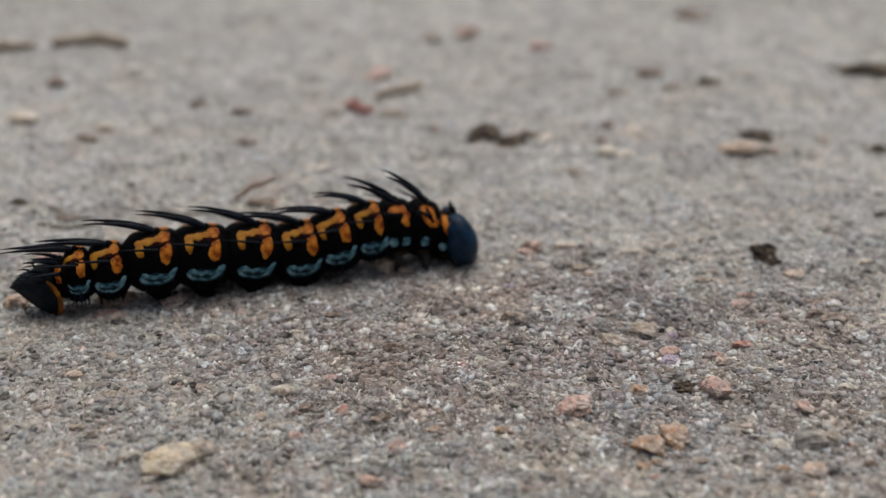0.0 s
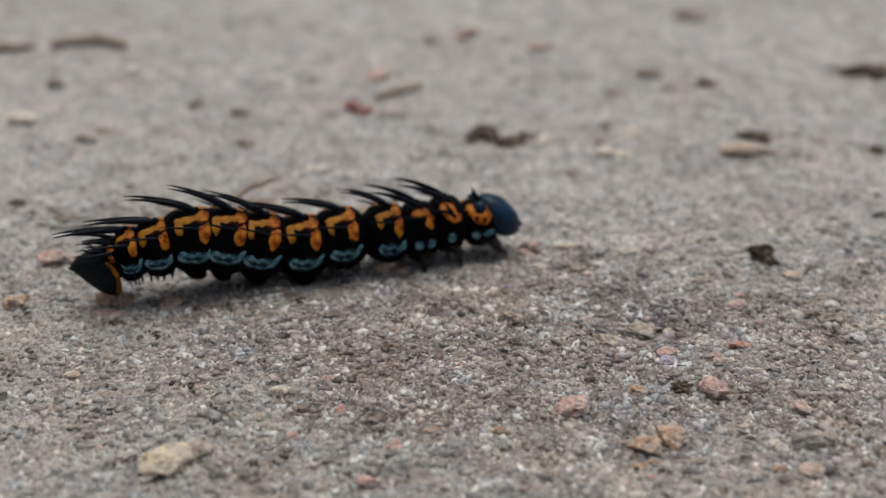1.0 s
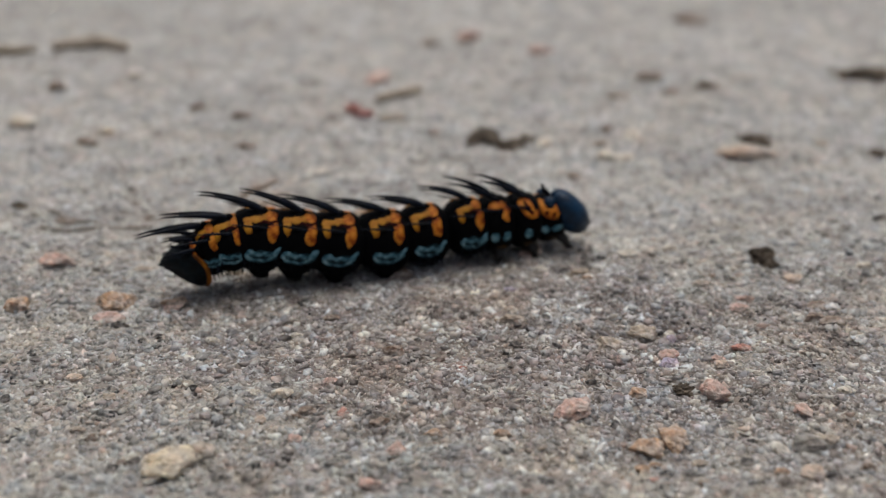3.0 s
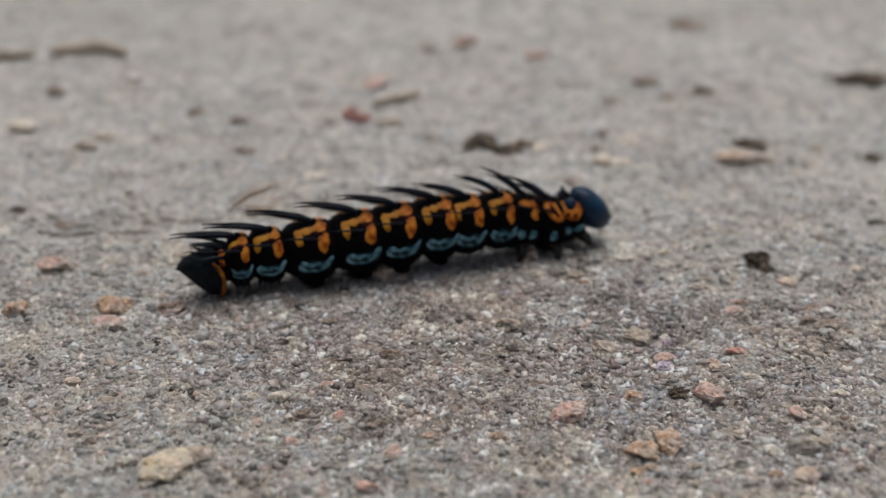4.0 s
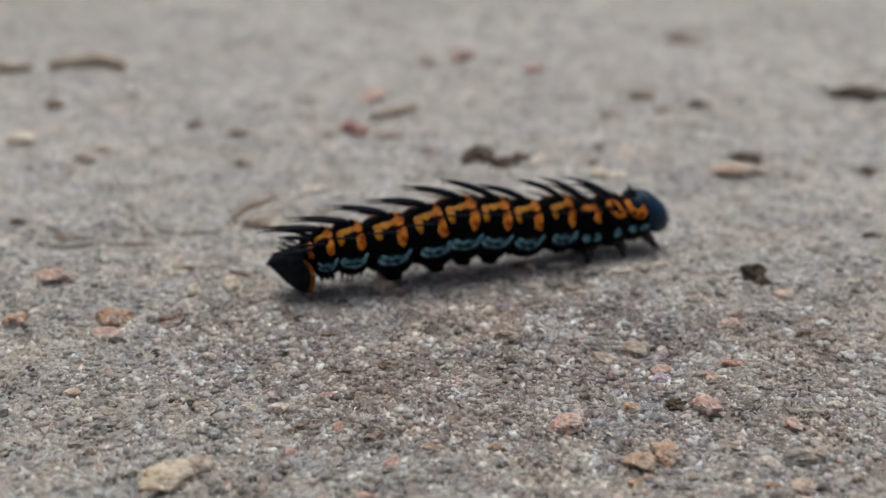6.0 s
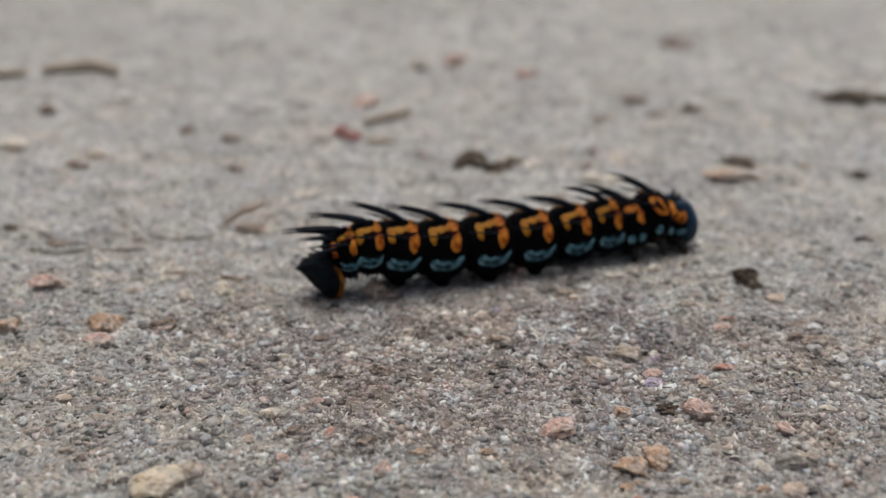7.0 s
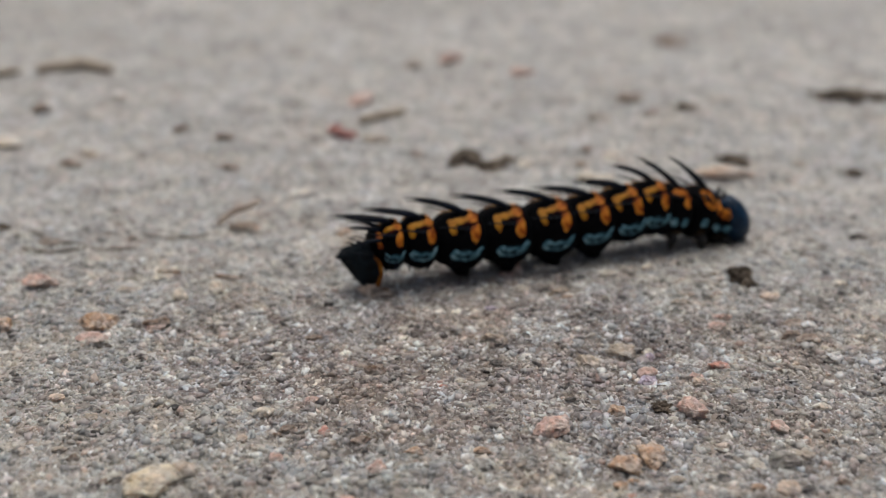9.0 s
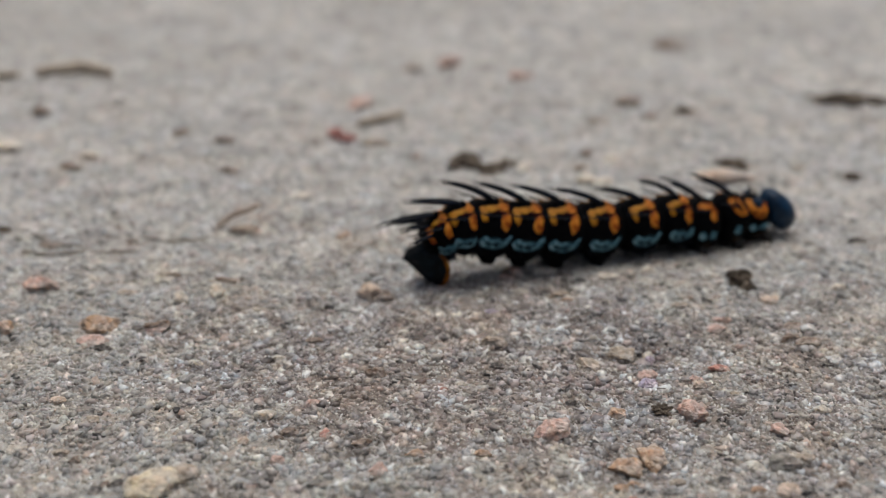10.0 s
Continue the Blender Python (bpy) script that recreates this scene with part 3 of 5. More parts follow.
def tail(root):
    """The last segment: a black cone with a point, and a broad black clasper with an orange edge on each side."""
    bm = bmesh.new()
    bmesh.ops.create_uvsphere(bm, u_segments=32, v_segments=20, radius=1.0)
    for v in bm.verts:
        x, y, z = v.co
        taper = 1 - 0.62 * max(0.0, -x) ** 1.5
        v.co = Vector((x * (2.0 if x > 0 else 2.9), y * 1.9 * taper, z * 1.5 * taper + 0.3 * max(0.0, -x) ** 2)) * MM
        v.co += 0.06 * MM * noise.noise(v.co / MM * 1.7) * v.co.normalized() + Vector((-0.45, 0, 2.95)) * MM
    seg = part("tail_segment", smooth(bm), M_TAIL, root, "black pointed tail segment")
    bm = tube(bmesh.new(), [Vector(p) * MM for p in ((-2.7, 0, 3.1), (-3.2, 0, 3.05), (-3.6, 0, 3.0), (-3.95, 0, 3.15))], [0.55 * MM, 0.4 * MM, 0.24 * MM, 0.04 * MM], 10)
    part("tail_point", smooth(bm), M_SPINE, seg)
    for side in (1, -1):
        edge = [(-3.7, 0.25, 3.25), (-2.7, 0.8, 3.75), (-1.5, 1.2, 3.95), (-0.3, 1.85, 3.85), (0.3, 2.25, 3.1), (0.6, 2.35, 2.1), (0.5, 2.15, 0.9), (0.15, 1.8, -0.05),
                (-0.5, 1.45, -0.4), (-1.2, 1.35, 0.0), (-2.1, 1.1, 0.95), (-2.95, 0.7, 2.1)]
        mid = Vector((-1.1, 1.75, 2.5))
        loop = []
        for i in range(len(edge)):
            a, b, c, d = (Vector(edge[(i + k) % len(edge)]) for k in (-1, 0, 1, 2))
            for k in range(4):
                t = k / 4
                loop.append(0.5 * ((2 * b) + (c - a) * t + (2 * a - 5 * b + 4 * c - d) * t * t + (3 * b - a - 3 * c + d) * t ** 3))
        bm = bmesh.new()
        rows = []
        for k, push in ((1.0, -1.3), (1.0, -0.12), (0.97, 0.04), (0.8, 0.16), (0.5, 0.3), (0.2, 0.36)):
            rows.append([])
            for p in loop:
                q = mid + (p - mid) * k
                rows[-1].append(bm.verts.new(Vector((q.x, -side * max(0.05, q.y + push), q.z)) * MM))
        grid_faces(bm, rows, True)
        bm.faces.new(rows[-1])
        bmesh.ops.recalc_face_normals(bm, faces=bm.faces)
        part("clasper", smooth(bm), M_TAIL, seg)
        rim = [Vector((p.x, -side * (p.y + 0.06), p.z)) * MM for p in loop[13:33:2]]
        part("clasper_rim", smooth(tube(bmesh.new(), rim, [v * MM for v in (0.10, 0.20, 0.25, 0.26, 0.24, 0.25, 0.26, 0.25, 0.20, 0.10)], 8)), M_RIM, seg, "thin brownish orange edge of the clasper")
        bm = bmesh.new()
        for i, (x, z, back, up) in enumerate(((-1.0, 4.35, 1.3, 0.25), (-1.7, 4.0, 1.1, 0.3), (-0.4, 4.4, 1.6, 0.4), (-2.3, 3.7, 0.9, 0.2), (-0.1, 3.9, 1.2, 0.5), (-1.3, 3.9, 0.9, 0.35), (-2.6, 3.1, 0.8, 0.1), (-0.7, 3.6, 0.8, 0.3))):
            p = Vector((x, -side * (0.6 + 0.25 * (i % 3) + (1.0 if i > 3 else 0)), z)) * MM
            tube(bm, [p, p + Vector((-0.4 * back, 0, 0.8 * up)) * MM, p + Vector((-back, 0, up)) * MM], [0.12 * MM, 0.09 * MM, 0.01 * MM], 6)
        part("tail_bristles", smooth(bm), M_SPINE, seg)
    return seg


def last_ring(root):
    """The short segment before the tail, with a crowded tuft of spines."""
    ring = Ring(2.1, 0.95)
    seg = part("body_segment", shell(ring), M_BLACK, root, "short black segment with an orange patch and crowded spines")

    def spot(bm, side):
        ribbon(bm, ring, ((-0.5, 66), (-0.35, 50), (-0.6, 36), (-0.4, 24), (-0.5, 12)), 0.62, side, 3.3)

    marking("orange_patch", M_ORANGE, seg, "narrow orange patch on black skin", spot)
    for side in (1, -1):
        spine(seg, ring, -0.1, 68, side, 3.4, 0.9, 0.3, 0.24, 0.4)
        spine(seg, ring, -0.1, 38, side, 3.3, 0.35, 0.6, 0.24, 0.3)
    bristles(seg, ring, 77, 16, -50, -10, 0.6)
    return seg


def build_head(root):
    """A rounded two-lobed head capsule, with jaws, eyes and short hairs."""
    bm = bmesh.new()
    bmesh.ops.create_uvsphere(bm, u_segments=40, v_segments=26, radius=1.0)
    for v in bm.verts:
        x, y, z = v.co
        groove = 1 - 0.09 * math.exp(-(y / 0.16) ** 2) * max(0.0, 0.3 + 0.7 * z + 0.5 * max(0.0, x))
        narrow = 1 - 0.2 * max(0.0, -z) ** 1.4
        v.co = Vector((x * (1.75 if x > 0 else 2.0) * groove * (1 - 0.1 * max(0.0, z)), y * 2.4 * narrow, z * 3.15 * groove)) * MM
        v.co *= 1 + 0.012 * noise.noise(v.co / MM * 2.2)
    seg = part("head", smooth(bm), M_HEAD, root, "rounded glossy blue-black head, sky sheen in its colour")
    for side in (1, -1):
        bm = bmesh.new()
        bmesh.ops.create_uvsphere(bm, u_segments=14, v_segments=8, radius=0.45 * MM)
        bmesh.ops.scale(bm, verts=bm.verts, vec=(1.1, 0.9, 0.8))
        bmesh.ops.translate(bm, verts=bm.verts, vec=Vector((0.75, -side * 0.42, -2.4)) * MM)
        part("jaw", smooth(bm), M_LEG, seg)
        bm = bmesh.new()
        for i in range(6):
            a = radians(-30 + 42 * i)
            c = Vector((0.75 + 0.22 * math.cos(a), -side * (1.52 - 0.05 * math.cos(a)), -1.5 + 0.26 * math.sin(a))) * MM
            bmesh.ops.create_uvsphere(bm, u_segments=6, v_segments=4, radius=0.075 * MM, matrix=Matrix.Translation(c))
        part("eye_cluster", smooth(bm), M_SPINE, seg)
    rng = random.Random(5)
    bm = bmesh.new()
    for _ in range(46):
        a, b = rng.uniform(-1.0, 1.2), rng.uniform(-1.4, 1.4)
        d = Vector((math.cos(a) * math.cos(b), math.sin(b), math.sin(a)))
        base = Vector((d.x * 1.45, d.y * 2.0, d.z * 2.5)) * MM
        tip = base + (d + Vector((0.2, 0, -0.2))) * MM * rng.uniform(0.25, 0.6)
        tube(bm, [base, (base + tip) / 2, tip], [0.022 * MM, 0.016 * MM, 0.006 * MM], 4)
    part("head_hairs", bm, M_SPINE, seg)
    return seg


def build_caterpillar():
    root = new("caterpillar")
    tagged(root, "black spiny caterpillar with orange patches crawling over sand", "caterpillar")
    word = "black segment with orange patches, slate-blue loops and long spines"
    made = {"A10": tail(root), "A9": last_ring(root)}
    made["A8"] = abdomen(root, word, 2.68, 1.0, 8.2, 0.7, 0.0, 6.6, 1.3, 0.31, False, 2.2, -0.4)
    made["A7"] = abdomen(root, word, 2.86, 1.45, 17.4, 0.82, 0.0, 6.6, 1.6, 0.33, False, 2.1)
    made["A6"] = abdomen(root, word, 3.15, 2.25, 26.1, 0.98, 1.45)
    made["A5"] = abdomen(root, word, 3.25, 2.35, 35.8, 1.0, 1.45)
    made["A4"] = abdomen(root, word, 3.32, 2.35, 44.3, 1.0, 1.45)
    made["A3"] = abdomen(root, word, 3.25, 2.2, 53.9, 0.98, 1.45)
    made["A2"] = abdomen(root, word, 3.2, 2.0, 62.7, 0.9, 0.0, 6.0, 2.3)
    made["A1"] = abdomen(root, word, 3.1, 1.75, 71.5, 0.78, 0.0, 5.4, 2.7, 0.3, True)
    made["T3"] = thorax(root, "black segment behind the head with a curled orange band", 3.0, 1.5, 80.2, 5.2, 2.9, "hook")
    made["T2"] = thorax(root, "black segment behind the head with an orange hoop", 2.92, 1.4, 91.4, 5.2, 2.8, "hoop")
    made["T1"] = thorax(root, "black collar segment with a broad orange U", 2.55, 1.3, 99.1, 0, 0, "collar")
    made["head"] = build_head(root)
    return root, made


CATERPILLAR, SEGMENTS = build_caterpillar()


# ---- stones, soil, litter ----
def lump(bm, size, seed, detail=2, rough=0.16, facets=5, at=(0, 0, 0)):
    """An uneven stone: a ball pushed about by noise and cut by a few flat breaks."""
    rng = random.Random(seed)
    made = bmesh.ops.create_icosphere(bm, subdivisions=detail, radius=1.0)["verts"]
    cuts = []
    for _ in range(facets):
        n = Vector((rng.gauss(0, 1), rng.gauss(0, 1), rng.gauss(0, 0.8))).normalized()
        cuts.append((n, rng.uniform(0.45, 0.85)))
    for v in made:
        p = v.co.copy()
        for n, d in cuts:
            if p.dot(n) > d:
                p -= n * (p.dot(n) - d) * 0.9
        p *= 1 + rough * noise.noise(p * 1.9 + Vector((seed, 0, 0))) + 0.5 * rough * noise.noise(p * 5 + Vector((0, seed, 0))) + 0.35 * rough * noise.noise(p * 11 + Vector((seed, seed, 0)))
        v.co = Vector((p.x * size[0], p.y * size[1], p.z * size[2])) * 0.5 + Vector(at)


def pebble(x, y, wide, deep, high, colour, turn=0):
    """A pebble half sunk in the sand. Places and sizes in mm."""
    seed = round(abs(x * 7.3 + y * 3.1) * 10) % 9973
    bm = bmesh.new()
    lump(bm, (wide * MM * 1.22, deep * MM * 1.22, high * MM * 1.25), seed, 2 if max(wide, high) < 1.3 else 3 if wide < 2.4 else 4, 0.26, 9)
    ob = part("pebble", bm, STONES[colour])
    ob.matrix_world = pose(x * MM, y * MM, ground_height(x * MM, y * MM) + high * MM * 0.21, 0, 0, turn)
    tagged(ob, STONE_WORDS[colour] + " half sunk in sand", "pebble", "pebbles on the ground")


def soil_clump(x, y, wide, deep, high, label="dark brown crumbly clump of soil"):
    """One crumbly mass with a ragged outline."""
    seed = round(abs(x * 5.7 + y * 2.3) * 10) % 9973
    rng = random.Random(seed)
    ob = None
    crumbs = [(0.0, 0.0, 0.0, 0.6)]
    for _ in range(17):
        cx, cy = rng.gauss(0, 0.25), rng.gauss(0, 0.22)
        crumbs.append((cx, cy, rng.uniform(-0.1, 0.5) - 1.1 * math.hypot(cx, cy), rng.uniform(0.14, 0.38)))
    for i, (cx, cy, cz, size) in enumerate(crumbs):
        o = Vector((seed + 3.1 * i, 0.3 * seed, i))
        bm = bmesh.new()
        for v in bmesh.ops.create_icosphere(bm, subdivisions=3, radius=1.0)["verts"]:
            p = v.co * max(0.25, 0.95 + 0.6 * noise.noise(v.co * 1.6 + o) + 0.5 * noise.noise(v.co * 4.1 + o) + 0.3 * noise.noise(v.co * 8.0 + o))
            v.co = Vector(((p.x * size + 2 * cx) * wide, (p.y * size + 2 * cy) * deep, (p.z * size + cz) * high)) * 0.5 * MM
        made = part("crumb" if ob else "soil_clump", bm, M_SOIL, ob)
        ob = ob or made
    ob.matrix_world = pose(x * MM, y * MM, ground_height(x * MM, y * MM) + high * MM * 0.2)
    tagged(ob, label, "soil clump", "soil clumps on the ground")


def stick(name, points, thick, mat, label, category):
    """A dry stem lying on the ground through points (mm)."""
    path = []
    for (x0, y0, z0), (x1, y1, z1) in zip(points, points[1:]):
        for k in range(6):
            t = k / 6
            path.append((x0 + (x1 - x0) * t, y0 + (y1 - y0) * t, z0 + (z1 - z0) * t))
    path.append(points[-1])
    out, radii = [], []
    for i, (x, y, z) in enumerate(path):
        wob = 0.25 * noise.noise((i * 0.5, x, 1.0))
        out.append(Vector((x * MM, (y + wob) * MM, ground_height(x * MM, y * MM) + (z + thick * 0.4) * MM)))
        radii.append(thick * MM * 0.5 * (0.55 + 0.45 * math.sin(math.pi * (0.12 + 0.8 * i / (len(path) - 1)))) * (1 + 0.25 * noise.noise((i * 0.8, 3.0, x))))
    ob = part(name, smooth(tube(bmesh.new(), out, radii, 8)), mat)
    tagged(ob, label, category, "dry litter")


def flake(name, x, y, long, wide, turn, tilt, mat, label, category):
    """A curled dry flake with a midrib."""
    bm = bmesh.new()
    rows = []
    for i in range(13):
        u = i / 12 * 2 - 1
        w = wide / 2 * (1 - abs(u) ** 2.2) ** 0.6 * (1 + 0.2 * noise.noise((u * 3, x, y)))
        rows.append([bm.verts.new(Vector((u * long / 2, w * o, 0.22 * wide * o * o + 0.1 * wide * noise.noise((u * 2, o, x)))) * MM) for o in (-1, -0.6, -0.2, 0.2, 0.6, 1)])
    grid_faces(bm, rows, False)
    bmesh.ops.solidify(bm, geom=bm.faces[:], thickness=0.12 * MM)
    ob = part(name, smooth(bm), mat)
    ob.matrix_world = pose(x * MM, y * MM, ground_height(x * MM, y * MM) + (0.3 + 0.25 * abs(math.sin(radians(tilt))) * wide) * MM, tilt, 0, turn)
    tagged(ob, label, category, "dry litter")


pebble(-22.1, 76.4, 4.4, 3.2, 1.8, "yellow", 15)
pebble(-20.2, 77.6, 2.0, 1.8, 1.3, "tan", 40)
pebble(-23.6, 74.9, 1.6, 1.3, 0.9, "pale", 10)
pebble(11.35, 84.15, 2.89, 2.53, 1.59, "pink", 20)
pebble(-8.65, 83.89, 1.19, 1.55, 0.66, "red")
pebble(-5.45, 82.45, 1.67, 0.96, 0.80, "brown")
pebble(24.60, 87.24, 2.86, 2.17, 1.58, "pink", -30)
soil_clump(22.06, 88.15, 2.99, 1.99, 1.16)
pebble(17.87, 87.70, 1.85, 1.47, 1.02, "orange")
pebble(17.10, 79.21, 2.5, 2.8, 1.45, "orange")
pebble(19.64, 80.89, 2.61, 3.01, 1.44, "orange")
pebble(31.60, 83.89, 1.59, 1.69, 0.87, "pink")
pebble(28.72, 94.67, 1.74, 1.15, 0.91, "red")
pebble(15.92, 95.39, 2.30, 1.91, 1.26, "tan")
pebble(40.06, 101.95, 1.73, 1.14, 0.87, "white")
pebble(37.65, 108.50, 2.0, 1.5, 1.00, "peach")
pebble(9.20, 114.40, 2.14, 1.11, 0.84, "pink")
pebble(5.13, 80.97, 1.65, 0.73, 0.61, "orange")
pebble(17.14, 74.46, 0.73, 0.79, 0.40, "red")
pebble(16.47, 76.07, 1.48, 1.00, 0.81, "orange")
pebble(-3.96, 78.20, 1.42, 1.68, 0.78, "pink")
pebble(-27.26, 76.07, 1.11, 1.44, 0.61, "dark")
pebble(-27.51, 74.39, 1.46, 0.78, 0.65, "white")
pebble(-36.69, 86.16, 1.11, 0.85, 0.61, "white")
pebble(-39.34, 86.52, 0.91, 1.14, 0.50, "dark")
pebble(-14.43, 86.43, 1.83, 1.26, 1.01, "pale")
pebble(-0.68, 81.13, 1.55, 1.06, 0.85, "orange")
pebble(-4.55, 94.16, 1.95, 1.39, 1.07, "brown")
pebble(30.67, 78.82, 3.04, 3.12, 1.67, "grey")
pebble(32.80, 79.60, 1.91, 1.27, 1.04, "tan")
pebble(19.95, 98.00, 3.4, 2.4, 1.2, "tan", 10)
pebble(6.86, 99.91, 2.49, 1.96, 1.37, "tan")
pebble(8.06, 99.24, 1.01, 1.30, 0.56, "brown")
pebble(10.42, 100.47, 0.91, 1.18, 0.50, "dark")
# No stone here: a dark piece added for the shade of a crevice zone.
pebble(7.15, 95.19, 1.42, 0.89, 0.70, "dark")
pebble(-10.26, 88.15, 1.34, 0.94, 0.74, "pink")
pebble(-5.63, 74.10, 1.82, 1.27, 1.00, "pink")
pebble(31.48, 104.64, 1.76, 1.01, 0.78, "pink")
pebble(-43.70, 102.80, 2.3, 2.6, 1.4, "orange")
pebble(-42.10, 112.00, 4.0, 2.4, 1.7, "pink", 8)
pebble(-33.60, 103.70, 3.7, 2.6, 1.9, "orange")
pebble(-22.44, 110.60, 1.7, 1.8, 2.2, "pale", 20)
pebble(-26.50, 109.50, 1.8, 1.8, 1.8, "pale", 30)
pebble(-5.90, 110.60, 2.7, 2.6, 1.9, "peach", 35)
pebble(10.45, 115.30, 1.8, 1.9, 1.8, "pink")
pebble(-27.51, 103.39, 2.47, 1.73, 1.33, "brown")
pebble(-9.53, 125.83, 1.65, 1.96, 0.91, "orange")
pebble(-28.91, 115.73, 2.18, 1.16, 0.86, "tan")
pebble(-21.95, 114.15, 3.81, 0.97, 0.73, "brown")
pebble(-32.17, 116.03, 1.41, 0.75, 0.56, "white")
pebble(10.08, 115.94, 2.19, 1.31, 0.98, "brown")
pebble(-4.83, 110.18, 2.47, 1.53, 1.17, "brown")
soil_clump(6.14, 150.33, 5.19, 5.14, 2.01)
soil_clump(9.60, 147.37, 4.33, 4.33, 1.86)
soil_clump(11.80, 150.33, 3.15, 3.15, 1.30)
pebble(13.95, 149.69, 2.04, 2.65, 1.12, "pale")
pebble(26.34, 150.76, 2.37, 3.08, 1.30, "pale")
pebble(22.41, 143.51, 2.88, 1.96, 1.36, "pale")
pebble(23.36, 153.39, 1.76, 1.88, 0.97, "brown")
soil_clump(42.80, 149.05, 6.09, 4.31, 1.64)
pebble(40.70, 143.90, 6.0, 2.4, 1.7, "peach")
soil_clump(35.30, 113.10, 4.0, 3.2, 2.9)
soil_clump(68.81, 178.65, 10.01, 7.37, 2.32)
soil_clump(41.24, 171.97, 3.88, 3.12, 1.06)
pebble(-59.91, 172.24, 3.00, 2.61, 1.65, "brown")
pebble(-48.79, 147.79, 3.26, 1.85, 1.25, "brown")
pebble(-26.90, 147.17, 2.47, 1.81, 1.24, "brown")
soil_clump(-51.67, 128.12, 2.21, 1.72, 0.72)
pebble(32.95, 176.37, 3.78, 2.05, 1.31, "brown")
pebble(-29.10, 158.41, 2.47, 1.50, 1.00, "brown")
pebble(46.11, 209.68, 5.86, 2.67, 1.57, "brown")
pebble(52.25, 123.94, 2.01, 1.29, 0.92, "dark")
soil_clump(59.38, 146.55, 3.08, 2.47, 0.92)
pebble(-59.92, 155.86, 3.57, 3.07, 1.96, "pale")
pebble(-47.58, 152.06, 2.38, 1.92, 1.29, "pale")
pebble(-36.30, 161.74, 2.17, 1.82, 1.20, "brown")
pebble(-49.58, 178.94, 2.37, 2.77, 1.30, "white")
pebble(-6.90, 158.17, 4.10, 1.49, 1.00, "tan")
pebble(16.98, 191.14, 4.24, 2.29, 1.42, "pink")
pebble(4.61, 199.51, 5.01, 3.49, 2.12, "pink")
pebble(-2.37, 196.09, 3.95, 2.72, 1.66, "tan")
pebble(27.12, 166.73, 3.43, 1.62, 1.06, "tan")
pebble(45.73, 210.44, 5.24, 3.07, 1.80, "brown")
stick("twig", ((-66.8, 191.7, 0.0), (-64.0, 192.7, 0.1), (-60.1, 194.0, 0.2), (-57.0, 193.6, 0.1), (-54.0, 191.9, 0.0)), 2.2, M_TWIG, "dry brown twig lying on the cement", "twig")
stick("twig", ((-79.5, 187.4, 0.0), (-76.0, 188.6, 0.2), (-72.6, 189.6, 0.2), (-69.6, 191.2, 0.0)), 1.6, M_TWIG, "dry brown twig lying on the cement", "twig")
stick("twig", ((-9.9, 166.0, 0.0), (-7.2, 167.8, 0.0), (-3.1, 168.5, 1.0)), 1.47, M_TWIG, "dry brown twig lying on the cement", "twig")
stick("twig", ((-25.6, 129.6, 0.0), (-23.0, 128.2, 2.2), (-19.8, 125.6, 4.6)), 0.8, M_LEAF, "thin pale brown dry stalk leaning on the cement", "twig")
stick("straw", ((-47.9, 123.3, 0.0), (-42.4, 123.1, 0.0), (-38.6, 123.7, 0.0), (-34.7, 124.3, 0.0)), 0.50, M_STRAW, "thin grey dry stem lying on the cement", "straw")
stick("straw", ((-48.0, 127.1, 0.0), (-45.1, 125.3, 0.0), (-40.8, 124.7, 0.0)), 0.37, M_STRAW, "thin grey dry stem lying on the cement", "straw")
stick("straw", ((-34.6, 127.2, 0.0), (-31.0, 126.2, 0.0), (-28.2, 126.2, 0.0), (-26.4, 126.7, 0.0)), 0.43, M_STRAW, "thin grey dry stem lying on the cement", "straw")
pebble(-10.06, 175.81, 3.59, 4.67, 1.98, "pink")
flake("chip", -13.30, 161.20, 2.6, 2.4, 60, 6, M_CHIP, "flat red chip on the cement", "chip")
flake("chip", -11.60, 159.40, 3.2, 1.8, -12, 8, M_CHIP, "flat red chip on the cement", "chip")
flake("dry_leaf", -22.2, 128.2, 3.6, 1.3, 14, 8, M_LEAF, "curled tan dry leaf fragment on the cement", "leaf")
pebble(13.76, 116.07, 2.93, 1.14, 0.85, "pale")
pebble(15.08, 110.52, 2.70, 1.07, 0.81, "tan")
pebble(20.48, 113.99, 2.14, 1.12, 0.84, "pale")
pebble(25.36, 114.95, 1.64, 0.97, 0.73, "pale")
pebble(27.39, 107.71, 1.80, 0.90, 0.68, "tan")
pebble(44.23, 119.98, 2.36, 1.05, 0.76, "grey")
pebble(39.73, 120.27, 2.23, 0.87, 0.64, "grey")
pebble(46.07, 111.57, 1.85, 0.96, 0.71, "pale")
pebble(3.52, 92.16, 1.07, 0.73, 0.59, "pale")
pebble(0.31, 87.42, 0.92, 0.57, 0.47, "white")
pebble(-14.44, 97.83, 1.34, 0.66, 0.52, "pale")
pebble(-16.98, 86.52, 1.52, 0.80, 0.65, "pale")
pebble(-31.37, 76.67, 1.40, 0.81, 0.67, "white")
pebble(-9.03, 76.67, 1.58, 0.89, 0.75, "grey")
pebble(6.20, 87.42, 1.13, 0.69, 0.56, "pale")
pebble(29.16, 90.22, 1.36, 0.85, 0.68, "pale")
pebble(36.68, 87.42, 1.54, 0.95, 0.75, "pale")
pebble(34.94, 75.93, 1.39, 0.91, 0.75, "brown")
pebble(27.58, 75.19, 1.19, 0.79, 0.66, "orange")
pebble(21.75, 93.69, 1.75, 2.27, 0.96, "pink")
pebble(40.65, 96.51, 1.46, 1.35, 0.80, "white")
